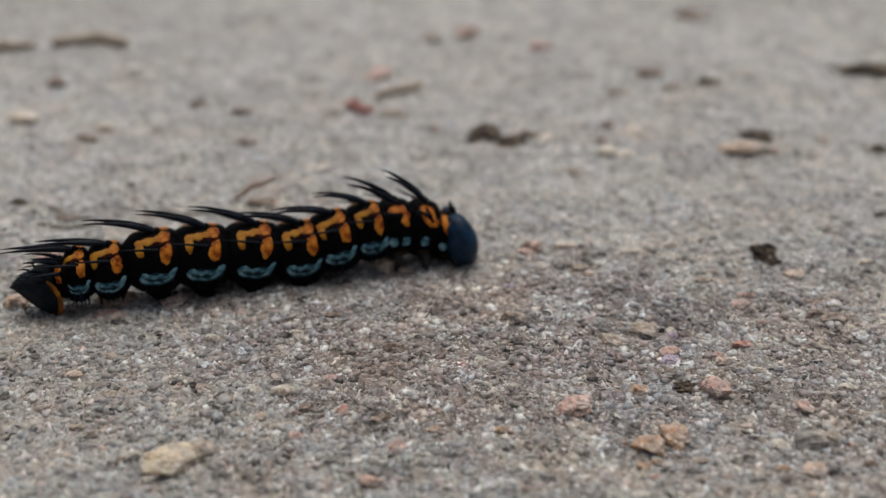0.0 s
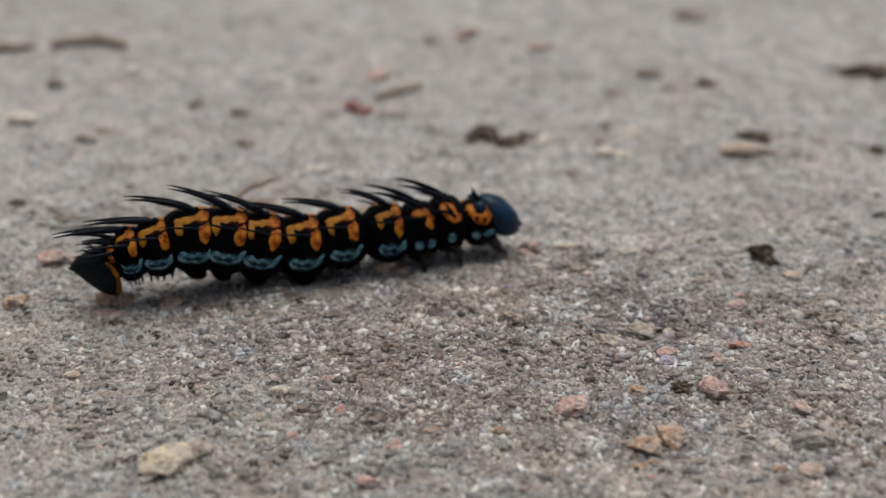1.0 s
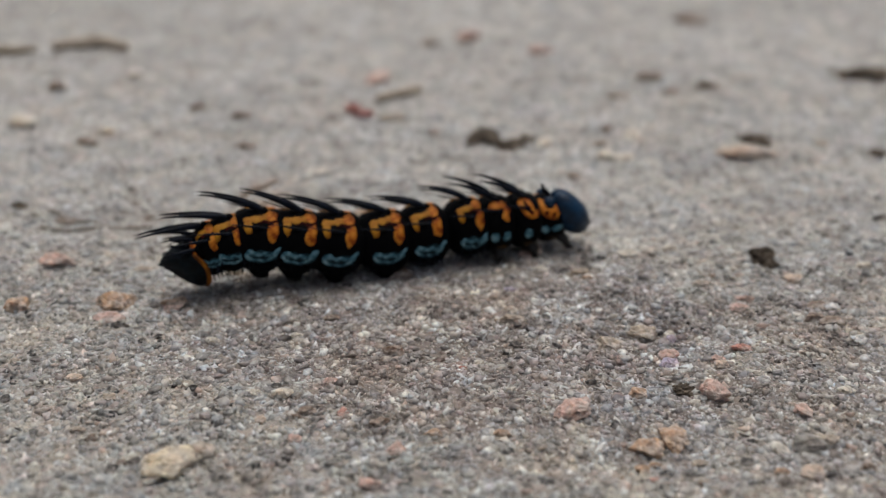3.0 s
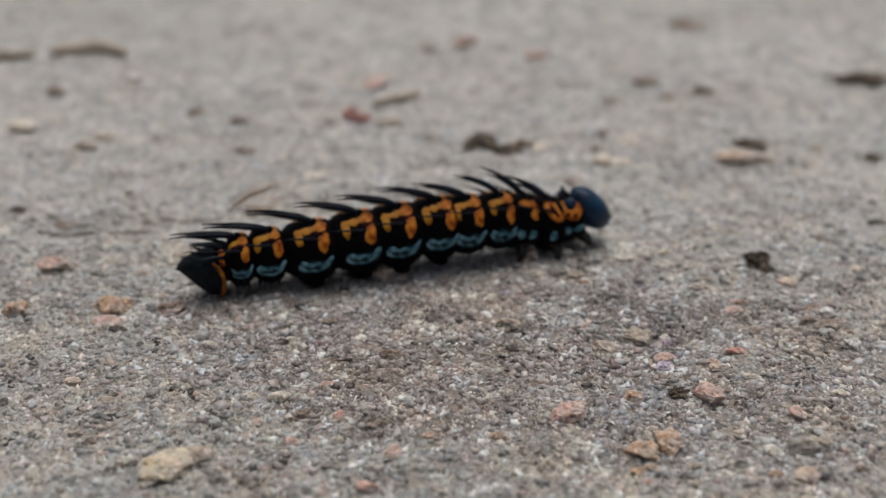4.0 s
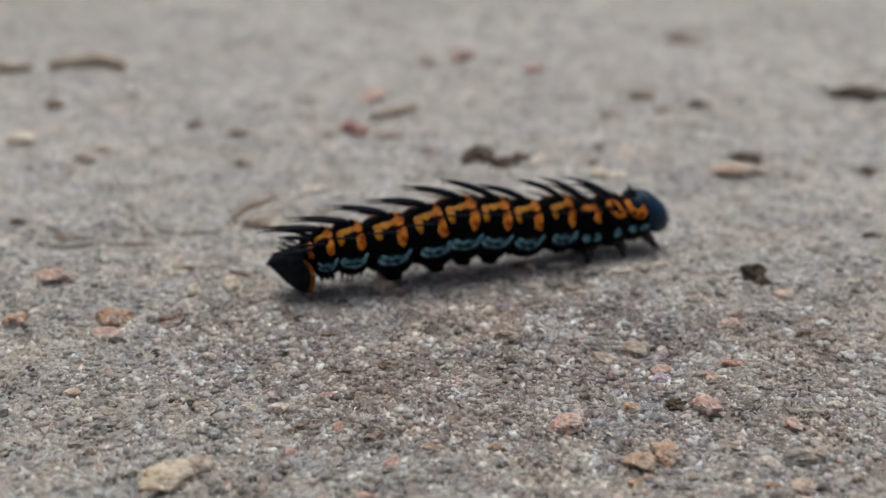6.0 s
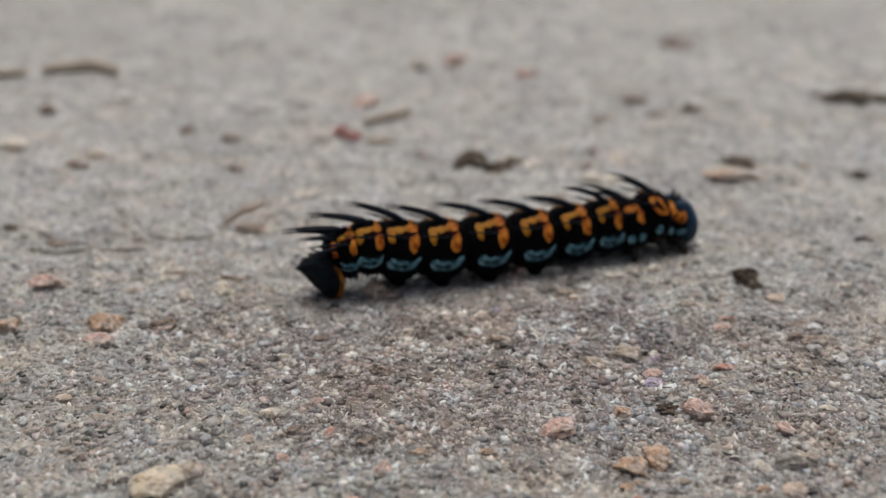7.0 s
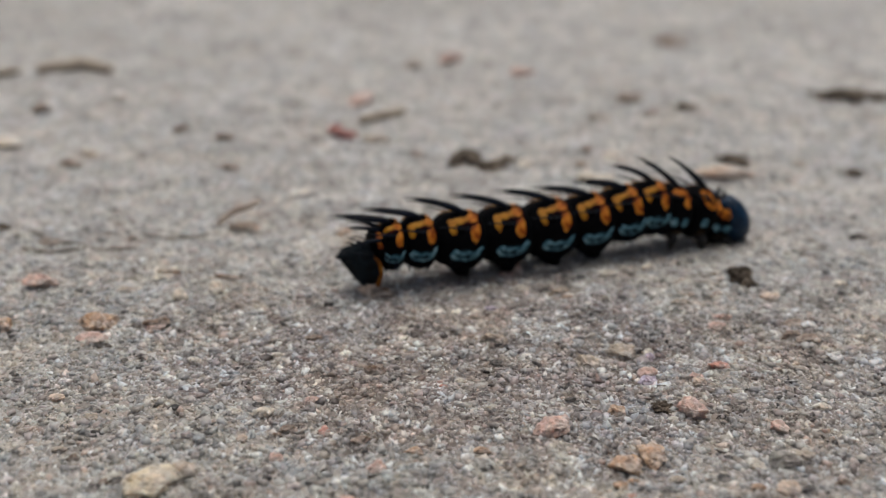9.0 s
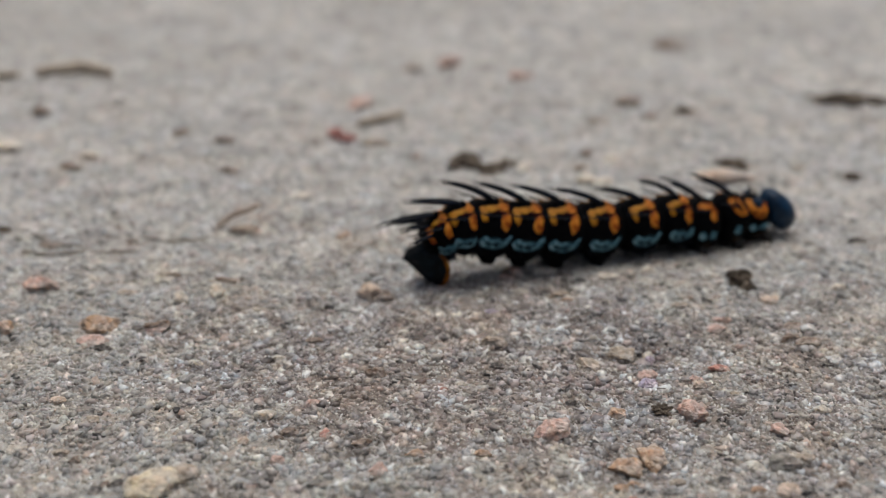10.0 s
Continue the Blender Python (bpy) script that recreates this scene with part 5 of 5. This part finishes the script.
    walk(SEGMENTS["A4"], [
        (0.00, at(-0.36, 0.00, 3.51, -5.1)), (0.25, at(-1.27, 0.00, 3.77, -3.8)), (0.50, at(-2.01, 0.00, 3.90, -4.2)), (0.75, at(-2.57, 0.00, 3.92, -8.9)),
        (1.00, at(-2.73, 0.00, 4.49, -12.1)), (1.25, at(-1.82, 0.00, 5.55, -6.6)), (1.50, at(-0.25, 0.00, 5.85, 4.0)), (1.75, at(0.63, 0.00, 5.01, 6.3)),
        (2.00, at(0.49, 0.00, 4.21, 2.2)), (2.25, at(-0.40, 0.00, 3.99, -1.1)), (2.50, at(-1.40, 0.00, 3.99, -1.0)), (2.75, at(-2.07, 0.00, 3.85, -2.2)),
        (3.00, at(-2.60, 0.00, 3.87, -7.3)), (3.25, at(-2.76, 0.00, 4.46, -11.8)), (3.50, at(-2.14, 0.00, 5.15, -8.3)), (3.75, at(-0.80, 0.00, 5.15, 0.6)),
        (4.00, at(0.31, 0.00, 4.41, 2.8)), (4.25, at(0.42, 0.00, 3.82, -0.7)), (4.50, at(-0.28, 0.00, 3.74, -3.7)), (4.75, at(-1.39, 0.00, 3.87, -3.0)),
        (5.00, at(-2.33, 0.00, 3.89, -2.7)), (5.25, at(-2.78, 0.00, 4.19, -8.0)), (5.50, at(-2.92, 0.00, 5.06, -14.5)), (5.75, at(-2.40, 0.00, 5.73, -10.9)),
        (6.00, at(-1.07, 0.00, 5.76, 0.2)), (6.25, at(0.14, 0.00, 5.04, 4.9)), (6.50, at(0.42, 0.00, 4.18, 1.7)), (6.75, at(-0.18, 0.00, 3.79, -1.6)),
        (7.00, at(-1.02, 0.00, 3.73, -1.3)), (7.25, at(-1.81, 0.00, 3.61, -1.1)), (7.50, at(-2.45, 0.00, 3.52, -4.7)), (7.75, at(-2.89, 0.00, 4.16, -9.3)),
        (8.00, at(-2.62, 0.00, 5.09, -7.1)), (8.25, at(-1.28, 0.00, 5.42, 3.1)), (8.50, at(0.09, 0.00, 4.94, 8.7)), (8.75, at(0.48, 0.00, 4.40, 5.2)),
        (9.00, at(-0.03, 0.00, 4.29, 0.9)), (9.25, at(-0.76, 0.00, 4.28, -0.3)), (9.50, at(-1.35, 0.00, 4.21, -0.5)), (9.75, at(-1.85, 0.00, 4.07, -2.9)),
        (10.00, at(-2.10, 0.00, 4.40, -6.9)),
    ])
    walk(SEGMENTS["A3"], [
        (0.00, at(4.57, 0.00, 2.98, 1.7)), (0.25, at(3.84, 0.00, 3.33, -0.2)), (0.50, at(3.13, 0.00, 3.59, -0.1)), (0.75, at(2.42, 0.00, 3.38, -0.1)),
        (1.00, at(1.79, 0.00, 3.66, -2.6)), (1.25, at(1.88, 0.00, 4.82, -5.9)), (1.50, at(2.94, 0.00, 5.72, -2.6)), (1.75, at(4.33, 0.00, 5.35, 5.4)),
        (2.00, at(4.97, 0.00, 4.44, 6.3)), (2.25, at(4.66, 0.00, 3.88, 2.1)), (2.50, at(3.94, 0.00, 3.84, -0.4)), (2.75, at(3.37, 0.00, 3.71, -0.5)),
        (3.00, at(2.77, 0.00, 3.40, -1.6)), (3.25, at(2.21, 0.00, 3.52, -5.4)), (3.50, at(2.24, 0.00, 4.30, -8.0)), (3.75, at(3.25, 0.00, 4.96, -4.9)),
        (4.00, at(4.72, 0.00, 4.67, 1.1)), (4.25, at(5.44, 0.00, 3.89, 1.8)), (4.50, at(5.19, 0.00, 3.37, -1.5)), (4.75, at(4.27, 0.00, 3.41, -2.4)),
        (5.00, at(3.32, 0.00, 3.50, -1.2)), (5.25, at(2.55, 0.00, 3.46, -3.4)), (5.50, at(1.79, 0.00, 3.78, -8.7)), (5.75, at(1.67, 0.00, 4.59, -11.0)),
        (6.00, at(2.52, 0.00, 5.39, -7.6)), (6.25, at(3.97, 0.00, 5.28, 0.1)), (6.50, at(4.95, 0.00, 4.43, 3.4)), (6.75, at(4.94, 0.00, 3.74, 1.6)),
        (7.00, at(4.36, 0.00, 3.62, -0.1)), (7.25, at(3.55, 0.00, 3.56, 0.1)), (7.50, at(2.75, 0.00, 3.27, 0.2)), (7.75, at(1.98, 0.00, 3.39, -3.6)),
        (8.00, at(1.66, 0.00, 4.21, -7.6)), (8.25, at(2.37, 0.00, 5.23, -5.2)), (8.50, at(3.78, 0.00, 5.42, 1.8)), (8.75, at(4.79, 0.00, 4.92, 5.7)),
        (9.00, at(4.81, 0.00, 4.46, 4.1)), (9.25, at(4.37, 0.00, 4.18, -0.1)), (9.50, at(3.86, 0.00, 4.09, -1.8)), (9.75, at(3.40, 0.00, 3.85, -1.7)),
        (10.00, at(2.93, 0.00, 3.79, -4.1)),
    ])
    walk(SEGMENTS["A2"], [
        (0.00, at(8.49, 0.00, 3.75, 9.7)), (0.25, at(8.19, 0.00, 3.72, 3.3)), (0.50, at(7.57, 0.00, 3.87, 0.3)), (0.75, at(6.76, 0.00, 3.86, 2.1)),
        (1.00, at(6.05, 0.00, 4.02, 1.4)), (1.25, at(5.72, 0.00, 4.72, -3.8)), (1.50, at(6.08, 0.00, 5.58, -7.4)), (1.75, at(7.07, 0.00, 5.68, -3.0)),
        (2.00, at(8.03, 0.00, 5.09, 3.9)), (2.25, at(8.54, 0.00, 4.33, 4.1)), (2.50, at(8.45, 0.00, 3.92, 1.0)), (2.75, at(7.95, 0.00, 3.75, 0.4)),
        (3.00, at(7.28, 0.00, 3.54, 2.1)), (3.25, at(6.67, 0.00, 3.46, 1.7)), (3.50, at(6.47, 0.00, 3.84, -2.2)), (3.75, at(6.96, 0.00, 4.45, -5.0)),
        (4.00, at(8.01, 0.00, 4.58, -1.0)), (4.25, at(8.98, 0.00, 4.10, 5.4)), (4.50, at(9.38, 0.00, 3.44, 5.9)), (4.75, at(8.84, 0.00, 3.40, 5.1)),
        (5.00, at(7.90, 0.00, 3.63, 5.8)), (5.25, at(7.05, 0.00, 3.52, 5.7)), (5.50, at(6.23, 0.00, 3.51, 4.0)), (5.75, at(5.97, 0.00, 3.97, -0.7)),
        (6.00, at(6.39, 0.00, 4.72, -4.9)), (6.25, at(7.42, 0.00, 5.07, -2.6)), (6.50, at(8.58, 0.00, 4.69, 4.2)), (6.75, at(9.22, 0.00, 4.05, 5.7)),
        (7.00, at(9.23, 0.00, 3.70, 2.2)), (7.25, at(8.58, 0.00, 3.62, 1.3)), (7.50, at(7.73, 0.00, 3.54, 3.3)), (7.75, at(6.93, 0.00, 3.46, 3.0)),
        (8.00, at(6.46, 0.00, 3.78, -1.2)), (8.25, at(6.76, 0.00, 4.66, -5.4)), (8.50, at(7.70, 0.00, 5.23, -4.0)), (8.75, at(8.62, 0.00, 5.27, 3.1)),
        (9.00, at(9.11, 0.00, 4.97, 6.2)), (9.25, at(9.20, 0.00, 4.26, 1.8)), (9.50, at(8.88, 0.00, 3.87, -1.7)), (9.75, at(8.56, 0.00, 3.72, -1.1)),
        (10.00, at(8.24, 0.00, 3.59, -0.9)),
    ])
    walk(SEGMENTS["A1"], [
        (0.00, at(12.13, 0.00, 4.34, 5.5)), (0.25, at(12.63, 0.00, 3.86, 2.2)), (0.50, at(12.50, 0.00, 3.64, -1.4)), (0.75, at(11.73, 0.00, 3.75, -1.5)),
        (1.00, at(11.06, 0.00, 3.89, -1.4)), (1.25, at(10.57, 0.00, 4.20, -4.1)), (1.50, at(10.38, 0.00, 4.71, -8.7)), (1.75, at(10.84, 0.00, 5.03, -10.4)),
        (2.00, at(11.63, 0.00, 4.96, -5.8)), (2.25, at(12.65, 0.00, 4.50, 1.5)), (2.50, at(13.18, 0.00, 4.00, 3.0)), (2.75, at(12.89, 0.00, 3.77, 1.3)),
        (3.00, at(12.22, 0.00, 3.76, 1.9)), (3.25, at(11.63, 0.00, 3.79, 3.1)), (3.50, at(11.34, 0.00, 3.89, 1.0)), (3.75, at(11.38, 0.00, 4.20, -3.3)),
        (4.00, at(11.76, 0.00, 4.56, -3.7)), (4.25, at(12.48, 0.00, 4.59, 2.4)), (4.50, at(13.26, 0.00, 4.22, 7.9)), (4.75, at(13.13, 0.00, 4.22, 8.0)),
        (5.00, at(12.35, 0.00, 4.46, 5.7)), (5.25, at(11.59, 0.00, 4.40, 5.4)), (5.50, at(10.86, 0.00, 4.40, 6.2)), (5.75, at(10.56, 0.00, 4.42, 2.5)),
        (6.00, at(10.60, 0.00, 4.64, -3.7)), (6.25, at(10.99, 0.00, 4.97, -7.2)), (6.50, at(11.76, 0.00, 4.99, -3.7)), (6.75, at(12.68, 0.00, 4.56, 1.4)),
        (7.00, at(13.23, 0.00, 3.98, 0.7)), (7.25, at(12.83, 0.00, 3.78, -1.8)), (7.50, at(11.97, 0.00, 3.84, -2.6)), (7.75, at(11.31, 0.00, 3.90, -1.2)),
        (8.00, at(10.94, 0.00, 3.99, -2.4)), (8.25, at(10.93, 0.00, 4.38, -8.0)), (8.50, at(11.26, 0.00, 4.91, -12.0)), (8.75, at(11.70, 0.00, 5.36, -8.8)),
        (9.00, at(12.36, 0.00, 5.35, -2.3)), (9.25, at(13.08, 0.00, 4.48, -1.0)), (9.50, at(13.17, 0.00, 3.79, -3.5)), (9.75, at(12.99, 0.00, 3.65, -4.1)),
        (10.00, at(12.76, 0.00, 3.61, -2.8)),
    ])
    walk(SEGMENTS["T3"], [
        (0.00, at(15.06, 0.00, 4.46, -2.7)), (0.25, at(16.00, 0.00, 4.04, 3.6)), (0.50, at(16.15, 0.00, 3.64, 2.9)), (0.75, at(15.39, 0.00, 3.62, 0.8)),
        (1.00, at(14.80, 0.00, 3.79, 2.5)), (1.25, at(14.42, 0.00, 4.03, 2.5)), (1.50, at(14.16, 0.00, 4.24, -3.1)), (1.75, at(14.28, 0.00, 4.27, -10.1)),
        (2.00, at(14.73, 0.00, 4.39, -10.7)), (2.25, at(15.60, 0.00, 4.55, -2.2)), (2.50, at(16.26, 0.00, 4.35, 4.7)), (2.75, at(16.12, 0.00, 3.95, 3.2)),
        (3.00, at(15.44, 0.00, 3.83, 0.5)), (3.25, at(14.87, 0.00, 3.93, 1.5)), (3.50, at(14.68, 0.00, 3.98, 2.9)), (3.75, at(14.66, 0.00, 3.97, -1.4)),
        (4.00, at(14.69, 0.00, 4.13, -9.0)), (4.25, at(15.07, 0.00, 4.40, -9.9)), (4.50, at(15.88, 0.00, 4.43, -1.7)), (4.75, at(16.05, 0.00, 4.49, 2.6)),
        (5.00, at(15.51, 0.00, 4.46, -0.2)), (5.25, at(14.74, 0.00, 4.32, -2.3)), (5.50, at(14.00, 0.00, 4.42, -1.1)), (5.75, at(13.92, 0.00, 4.34, 1.2)),
        (6.00, at(14.04, 0.00, 4.17, -1.7)), (6.25, at(14.21, 0.00, 4.16, -8.5)), (6.50, at(14.67, 0.00, 4.30, -10.3)), (6.75, at(15.57, 0.00, 4.23, -3.1)),
        (7.00, at(16.46, 0.00, 3.79, 4.8)), (7.25, at(16.26, 0.00, 3.37, 3.9)), (7.50, at(15.43, 0.00, 3.17, -0.1)), (7.75, at(14.77, 0.00, 3.30, -0.9)),
        (8.00, at(14.50, 0.00, 3.42, -0.1)), (8.25, at(14.51, 0.00, 3.48, -2.9)), (8.50, at(14.57, 0.00, 3.67, -10.1)), (8.75, at(14.73, 0.00, 4.28, -14.1)),
        (9.00, at(15.33, 0.00, 4.73, -9.8)), (9.25, at(16.21, 0.00, 4.14, -2.3)), (9.50, at(16.51, 0.00, 3.36, -0.8)), (9.75, at(16.36, -0.25, 3.13, -2.7)),
        (10.00, at(16.11, -0.50, 3.18, -2.3)),
    ])
    walk(SEGMENTS["T2"], [
        (0.00, at(17.96, 0.00, 4.08, -14.4)), (0.25, at(18.74, 0.00, 4.28, -9.0)), (0.50, at(18.92, 0.00, 3.99, -4.6)), (0.75, at(18.39, 0.00, 3.85, -0.9)),
        (1.00, at(17.83, 0.00, 4.20, 1.0)), (1.25, at(17.46, 0.00, 4.50, -0.4)), (1.50, at(17.31, 0.00, 4.30, -3.4)), (1.75, at(17.40, 0.00, 3.76, -8.8)),
        (2.00, at(17.74, 0.00, 3.73, -13.8)), (2.25, at(18.48, 0.00, 4.29, -14.4)), (2.50, at(19.13, 0.00, 4.54, -9.9)), (2.75, at(19.21, 0.00, 4.16, -3.2)),
        (3.00, at(18.73, 0.00, 3.82, -0.2)), (3.25, at(18.16, 0.00, 3.99, 0.8)), (3.50, at(17.86, 0.00, 4.25, 1.6)), (3.75, at(17.80, 0.00, 4.02, 1.0)),
        (4.00, at(17.87, 0.00, 3.52, -2.9)), (4.25, at(18.11, 0.00, 3.55, -8.5)), (4.50, at(18.69, 0.00, 4.07, -8.4)), (4.75, at(19.02, 0.00, 4.53, -3.9)),
        (5.00, at(18.83, 0.00, 4.45, 0.4)), (5.25, at(18.20, 0.00, 4.12, 2.8)), (5.50, at(17.43, 0.00, 4.28, 3.0)), (5.75, at(17.19, 0.00, 4.58, 3.2)),
        (6.00, at(17.21, 0.00, 4.42, 2.4)), (6.25, at(17.38, 0.00, 3.93, -1.7)), (6.50, at(17.77, 0.00, 3.81, -6.6)), (6.75, at(18.53, 0.00, 4.23, -6.5)),
        (7.00, at(19.36, 0.00, 4.53, -0.4)), (7.25, at(19.41, 0.00, 4.25, 4.2)), (7.50, at(18.86, 0.00, 3.82, 5.3)), (7.75, at(18.22, 0.00, 3.77, 3.3)),
        (8.00, at(17.84, 0.00, 3.97, 1.1)), (8.25, at(17.79, 0.00, 3.99, -1.5)), (8.50, at(17.89, 0.00, 3.62, -7.2)), (8.75, at(18.13, 0.00, 3.62, -13.5)),
        (9.00, at(18.75, 0.00, 4.18, -15.3)), (9.25, at(19.62, 0.00, 4.20, -9.7)), (9.50, at(20.11, 0.00, 3.68, -2.3)), (9.75, at(20.34, -0.10, 3.27, -0.7)),
        (10.00, at(20.33, -0.20, 3.28, -1.6)),
    ])
    walk(SEGMENTS["T1"], [
        (0.00, at(20.62, -0.40, 2.93, -11.2)), (0.25, at(21.59, -0.20, 3.11, -14.5)), (0.50, at(22.01, 0.00, 3.14, -9.4)), (0.75, at(21.72, 0.00, 3.51, 2.7)),
        (1.00, at(21.38, 0.00, 3.91, 7.3)), (1.25, at(21.08, 0.00, 3.98, 4.8)), (1.50, at(20.77, 0.00, 3.81, 5.4)), (1.75, at(20.43, -0.35, 3.25, 5.2)),
        (2.00, at(20.44, -0.70, 2.87, -1.5)), (2.25, at(21.04, -0.35, 3.05, -10.8)), (2.50, at(21.62, 0.00, 3.36, -14.1)), (2.75, at(21.79, 0.00, 3.61, -4.3)),
        (3.00, at(21.50, 0.00, 3.81, 5.7)), (3.25, at(21.11, 0.00, 4.03, 7.9)), (3.50, at(20.83, 0.00, 4.16, 6.3)), (3.75, at(20.56, 0.00, 4.06, 7.7)),
        (4.00, at(20.32, 0.00, 3.80, 10.3)), (4.25, at(20.45, 0.00, 3.53, 3.9)), (4.50, at(21.05, 0.00, 3.61, -6.7)), (4.75, at(21.47, 0.00, 4.11, -9.4)),
        (5.00, at(21.46, 0.00, 4.51, -1.7)), (5.25, at(20.87, 0.00, 4.63, 6.9)), (5.50, at(20.18, 0.00, 4.76, 8.8)), (5.75, at(20.06, 0.00, 4.71, 6.3)),
        (6.00, at(19.98, 0.00, 4.43, 6.2)), (6.25, at(19.92, 0.00, 3.96, 8.1)), (6.50, at(20.15, 0.00, 3.61, 4.7)), (6.75, at(20.88, 0.00, 3.58, -4.2)),
        (7.00, at(21.77, 0.00, 3.76, -8.6)), (7.25, at(21.87, 0.00, 3.81, -1.6)), (7.50, at(21.48, 0.00, 3.77, 8.6)), (7.75, at(21.04, 0.00, 3.68, 8.1)),
        (8.00, at(20.74, 0.00, 3.55, 2.5)), (8.25, at(20.60, -0.10, 3.31, 0.5)), (8.50, at(20.48, -0.20, 2.85, 0.8)), (8.75, at(20.64, -0.10, 2.74, -1.2)),
        (9.00, at(21.31, 0.00, 2.97, -9.1)), (9.25, at(22.05, 0.00, 3.08, -13.1)), (9.50, at(22.47, 0.00, 3.11, -7.5)), (9.75, at(23.06, 0.00, 3.03, 1.5)),
        (10.00, at(23.46, 0.00, 2.96, 4.4)),
    ])
    walk(SEGMENTS["A10"], [
        (0.00, at(-20.20, 0.00, 0.74, 8.4)), (0.25, at(-19.48, 0.00, 1.42, 7.6)), (0.50, at(-17.59, 0.00, 1.96, 14.5)), (0.75, at(-16.73, 0.00, 1.92, 16.9)),
        (1.00, at(-17.46, 0.00, 2.04, 8.7)), (1.25, at(-18.15, 0.00, 2.43, 1.7)), (1.50, at(-18.52, 0.00, 2.70, 1.7)), (1.75, at(-19.33, 0.00, 2.62, 3.4)),
        (2.00, at(-20.28, 0.00, 2.46, 1.4)), (2.25, at(-20.45, 0.00, 2.49, -1.5)), (2.50, at(-19.58, 0.00, 2.69, 0.3)), (2.75, at(-17.91, 0.00, 2.42, 8.9)),
        (3.00, at(-16.39, 0.00, 2.03, 16.2)), (3.25, at(-16.42, 0.00, 1.77, 13.3)), (3.50, at(-17.63, 0.00, 1.72, 5.5)), (3.75, at(-18.64, 0.00, 1.59, 4.1)),
        (4.00, at(-19.06, 0.00, 1.15, 8.3)), (4.25, at(-19.63, 0.00, 1.15, 10.2)), (4.50, at(-20.32, 0.00, 1.35, 7.3)), (4.75, at(-20.36, 0.00, 1.27, 6.1)),
        (5.00, at(-19.07, 0.00, 1.11, 12.4)), (5.25, at(-17.21, 0.00, 1.08, 19.7)), (5.50, at(-16.82, 0.00, 1.15, 17.7)), (5.75, at(-17.61, 0.00, 1.30, 7.6)),
        (6.00, at(-18.36, 0.00, 1.42, 3.8)), (6.25, at(-18.49, 0.00, 1.23, 6.7)), (6.50, at(-18.63, 0.00, 0.88, 7.7)), (6.75, at(-18.97, 0.00, 0.72, 3.4)),
        (7.00, at(-18.56, 0.00, 0.76, 1.7)), (7.25, at(-17.35, 0.00, 0.91, 9.5)), (7.50, at(-15.88, 0.00, 0.92, 17.1)), (7.75, at(-16.06, 0.00, 0.84, 14.8)),
        (8.00, at(-17.69, 0.00, 0.98, 6.8)), (8.25, at(-18.85, 0.00, 1.10, 2.0)), (8.50, at(-19.39, 0.00, 0.93, 2.4)), (8.75, at(-20.04, 0.00, 0.90, 2.5)),
        (9.00, at(-20.96, 0.00, 1.02, -2.1)), (9.25, at(-21.68, 0.00, 1.03, -5.6)), (9.50, at(-21.05, 0.00, 1.02, -3.3)), (9.75, at(-17.91, 0.00, 0.81, 4.2)),
        (10.00, at(-16.00, 0.00, 0.64, 5.7)),
    ])
    walk(SEGMENTS["head"], [
        (0.00, at(22.08, -1.90, 2.75, 13.0)), (0.25, at(23.02, -1.05, 2.53, 8.0)), (0.50, at(24.00, -0.20, 2.72, 15.0)), (0.75, at(24.51, -0.10, 3.75, 33.2)),
        (1.00, at(23.96, 0.00, 4.35, 42.0)), (1.25, at(23.33, 0.00, 4.27, 39.3)), (1.50, at(22.91, 0.00, 4.17, 40.0)), (1.75, at(22.85, 0.00, 3.54, 40.2)),
        (2.00, at(22.96, 0.00, 2.73, 32.0)), (2.25, at(22.80, -0.50, 2.47, 17.7)), (2.50, at(22.91, -1.00, 2.73, 12.0)), (2.75, at(23.93, -0.83, 3.55, 22.2)),
        (3.00, at(24.23, -0.67, 4.30, 35.1)), (3.25, at(23.92, -0.50, 4.63, 39.1)), (3.50, at(23.45, -0.33, 4.67, 37.2)), (3.75, at(23.16, -0.17, 4.67, 38.1)),
        (4.00, at(23.18, 0.00, 4.60, 40.0)), (4.25, at(23.60, 0.00, 3.88, 32.2)), (4.50, at(23.70, 0.00, 3.20, 18.0)), (4.75, at(23.48, 0.00, 3.57, 12.9)),
        (5.00, at(24.14, 0.00, 4.44, 22.0)), (5.25, at(23.78, 0.00, 5.04, 34.1)), (5.50, at(22.82, 0.00, 5.24, 38.0)), (5.75, at(22.49, 0.00, 5.04, 36.5)),
        (6.00, at(22.34, 0.00, 4.79, 37.2)), (6.25, at(22.50, 0.00, 4.48, 39.7)), (6.50, at(22.89, 0.00, 3.99, 35.4)), (6.75, at(23.32, 0.00, 3.51, 23.5)),
        (7.00, at(23.56, 0.00, 3.46, 17.0)), (7.25, at(24.19, 0.00, 4.05, 24.4)), (7.50, at(24.18, 0.00, 4.72, 38.0)), (7.75, at(24.20, 0.00, 4.46, 39.4)),
        (8.00, at(23.99, 0.00, 3.85, 33.0)), (8.25, at(23.69, 0.00, 3.46, 31.7)), (8.50, at(23.72, 0.00, 3.03, 33.0)), (8.75, at(23.85, -0.30, 2.89, 29.6)),
        (9.00, at(23.69, -0.60, 2.70, 18.0)), (9.25, at(23.80, -0.60, 2.44, 11.0)), (9.50, at(24.61, -0.60, 2.73, 18.0)), (9.75, at(26.36, -0.30, 3.21, 30.0)),
        (10.00, at(27.28, 0.00, 3.35, 36.0)),
    ])

motions()
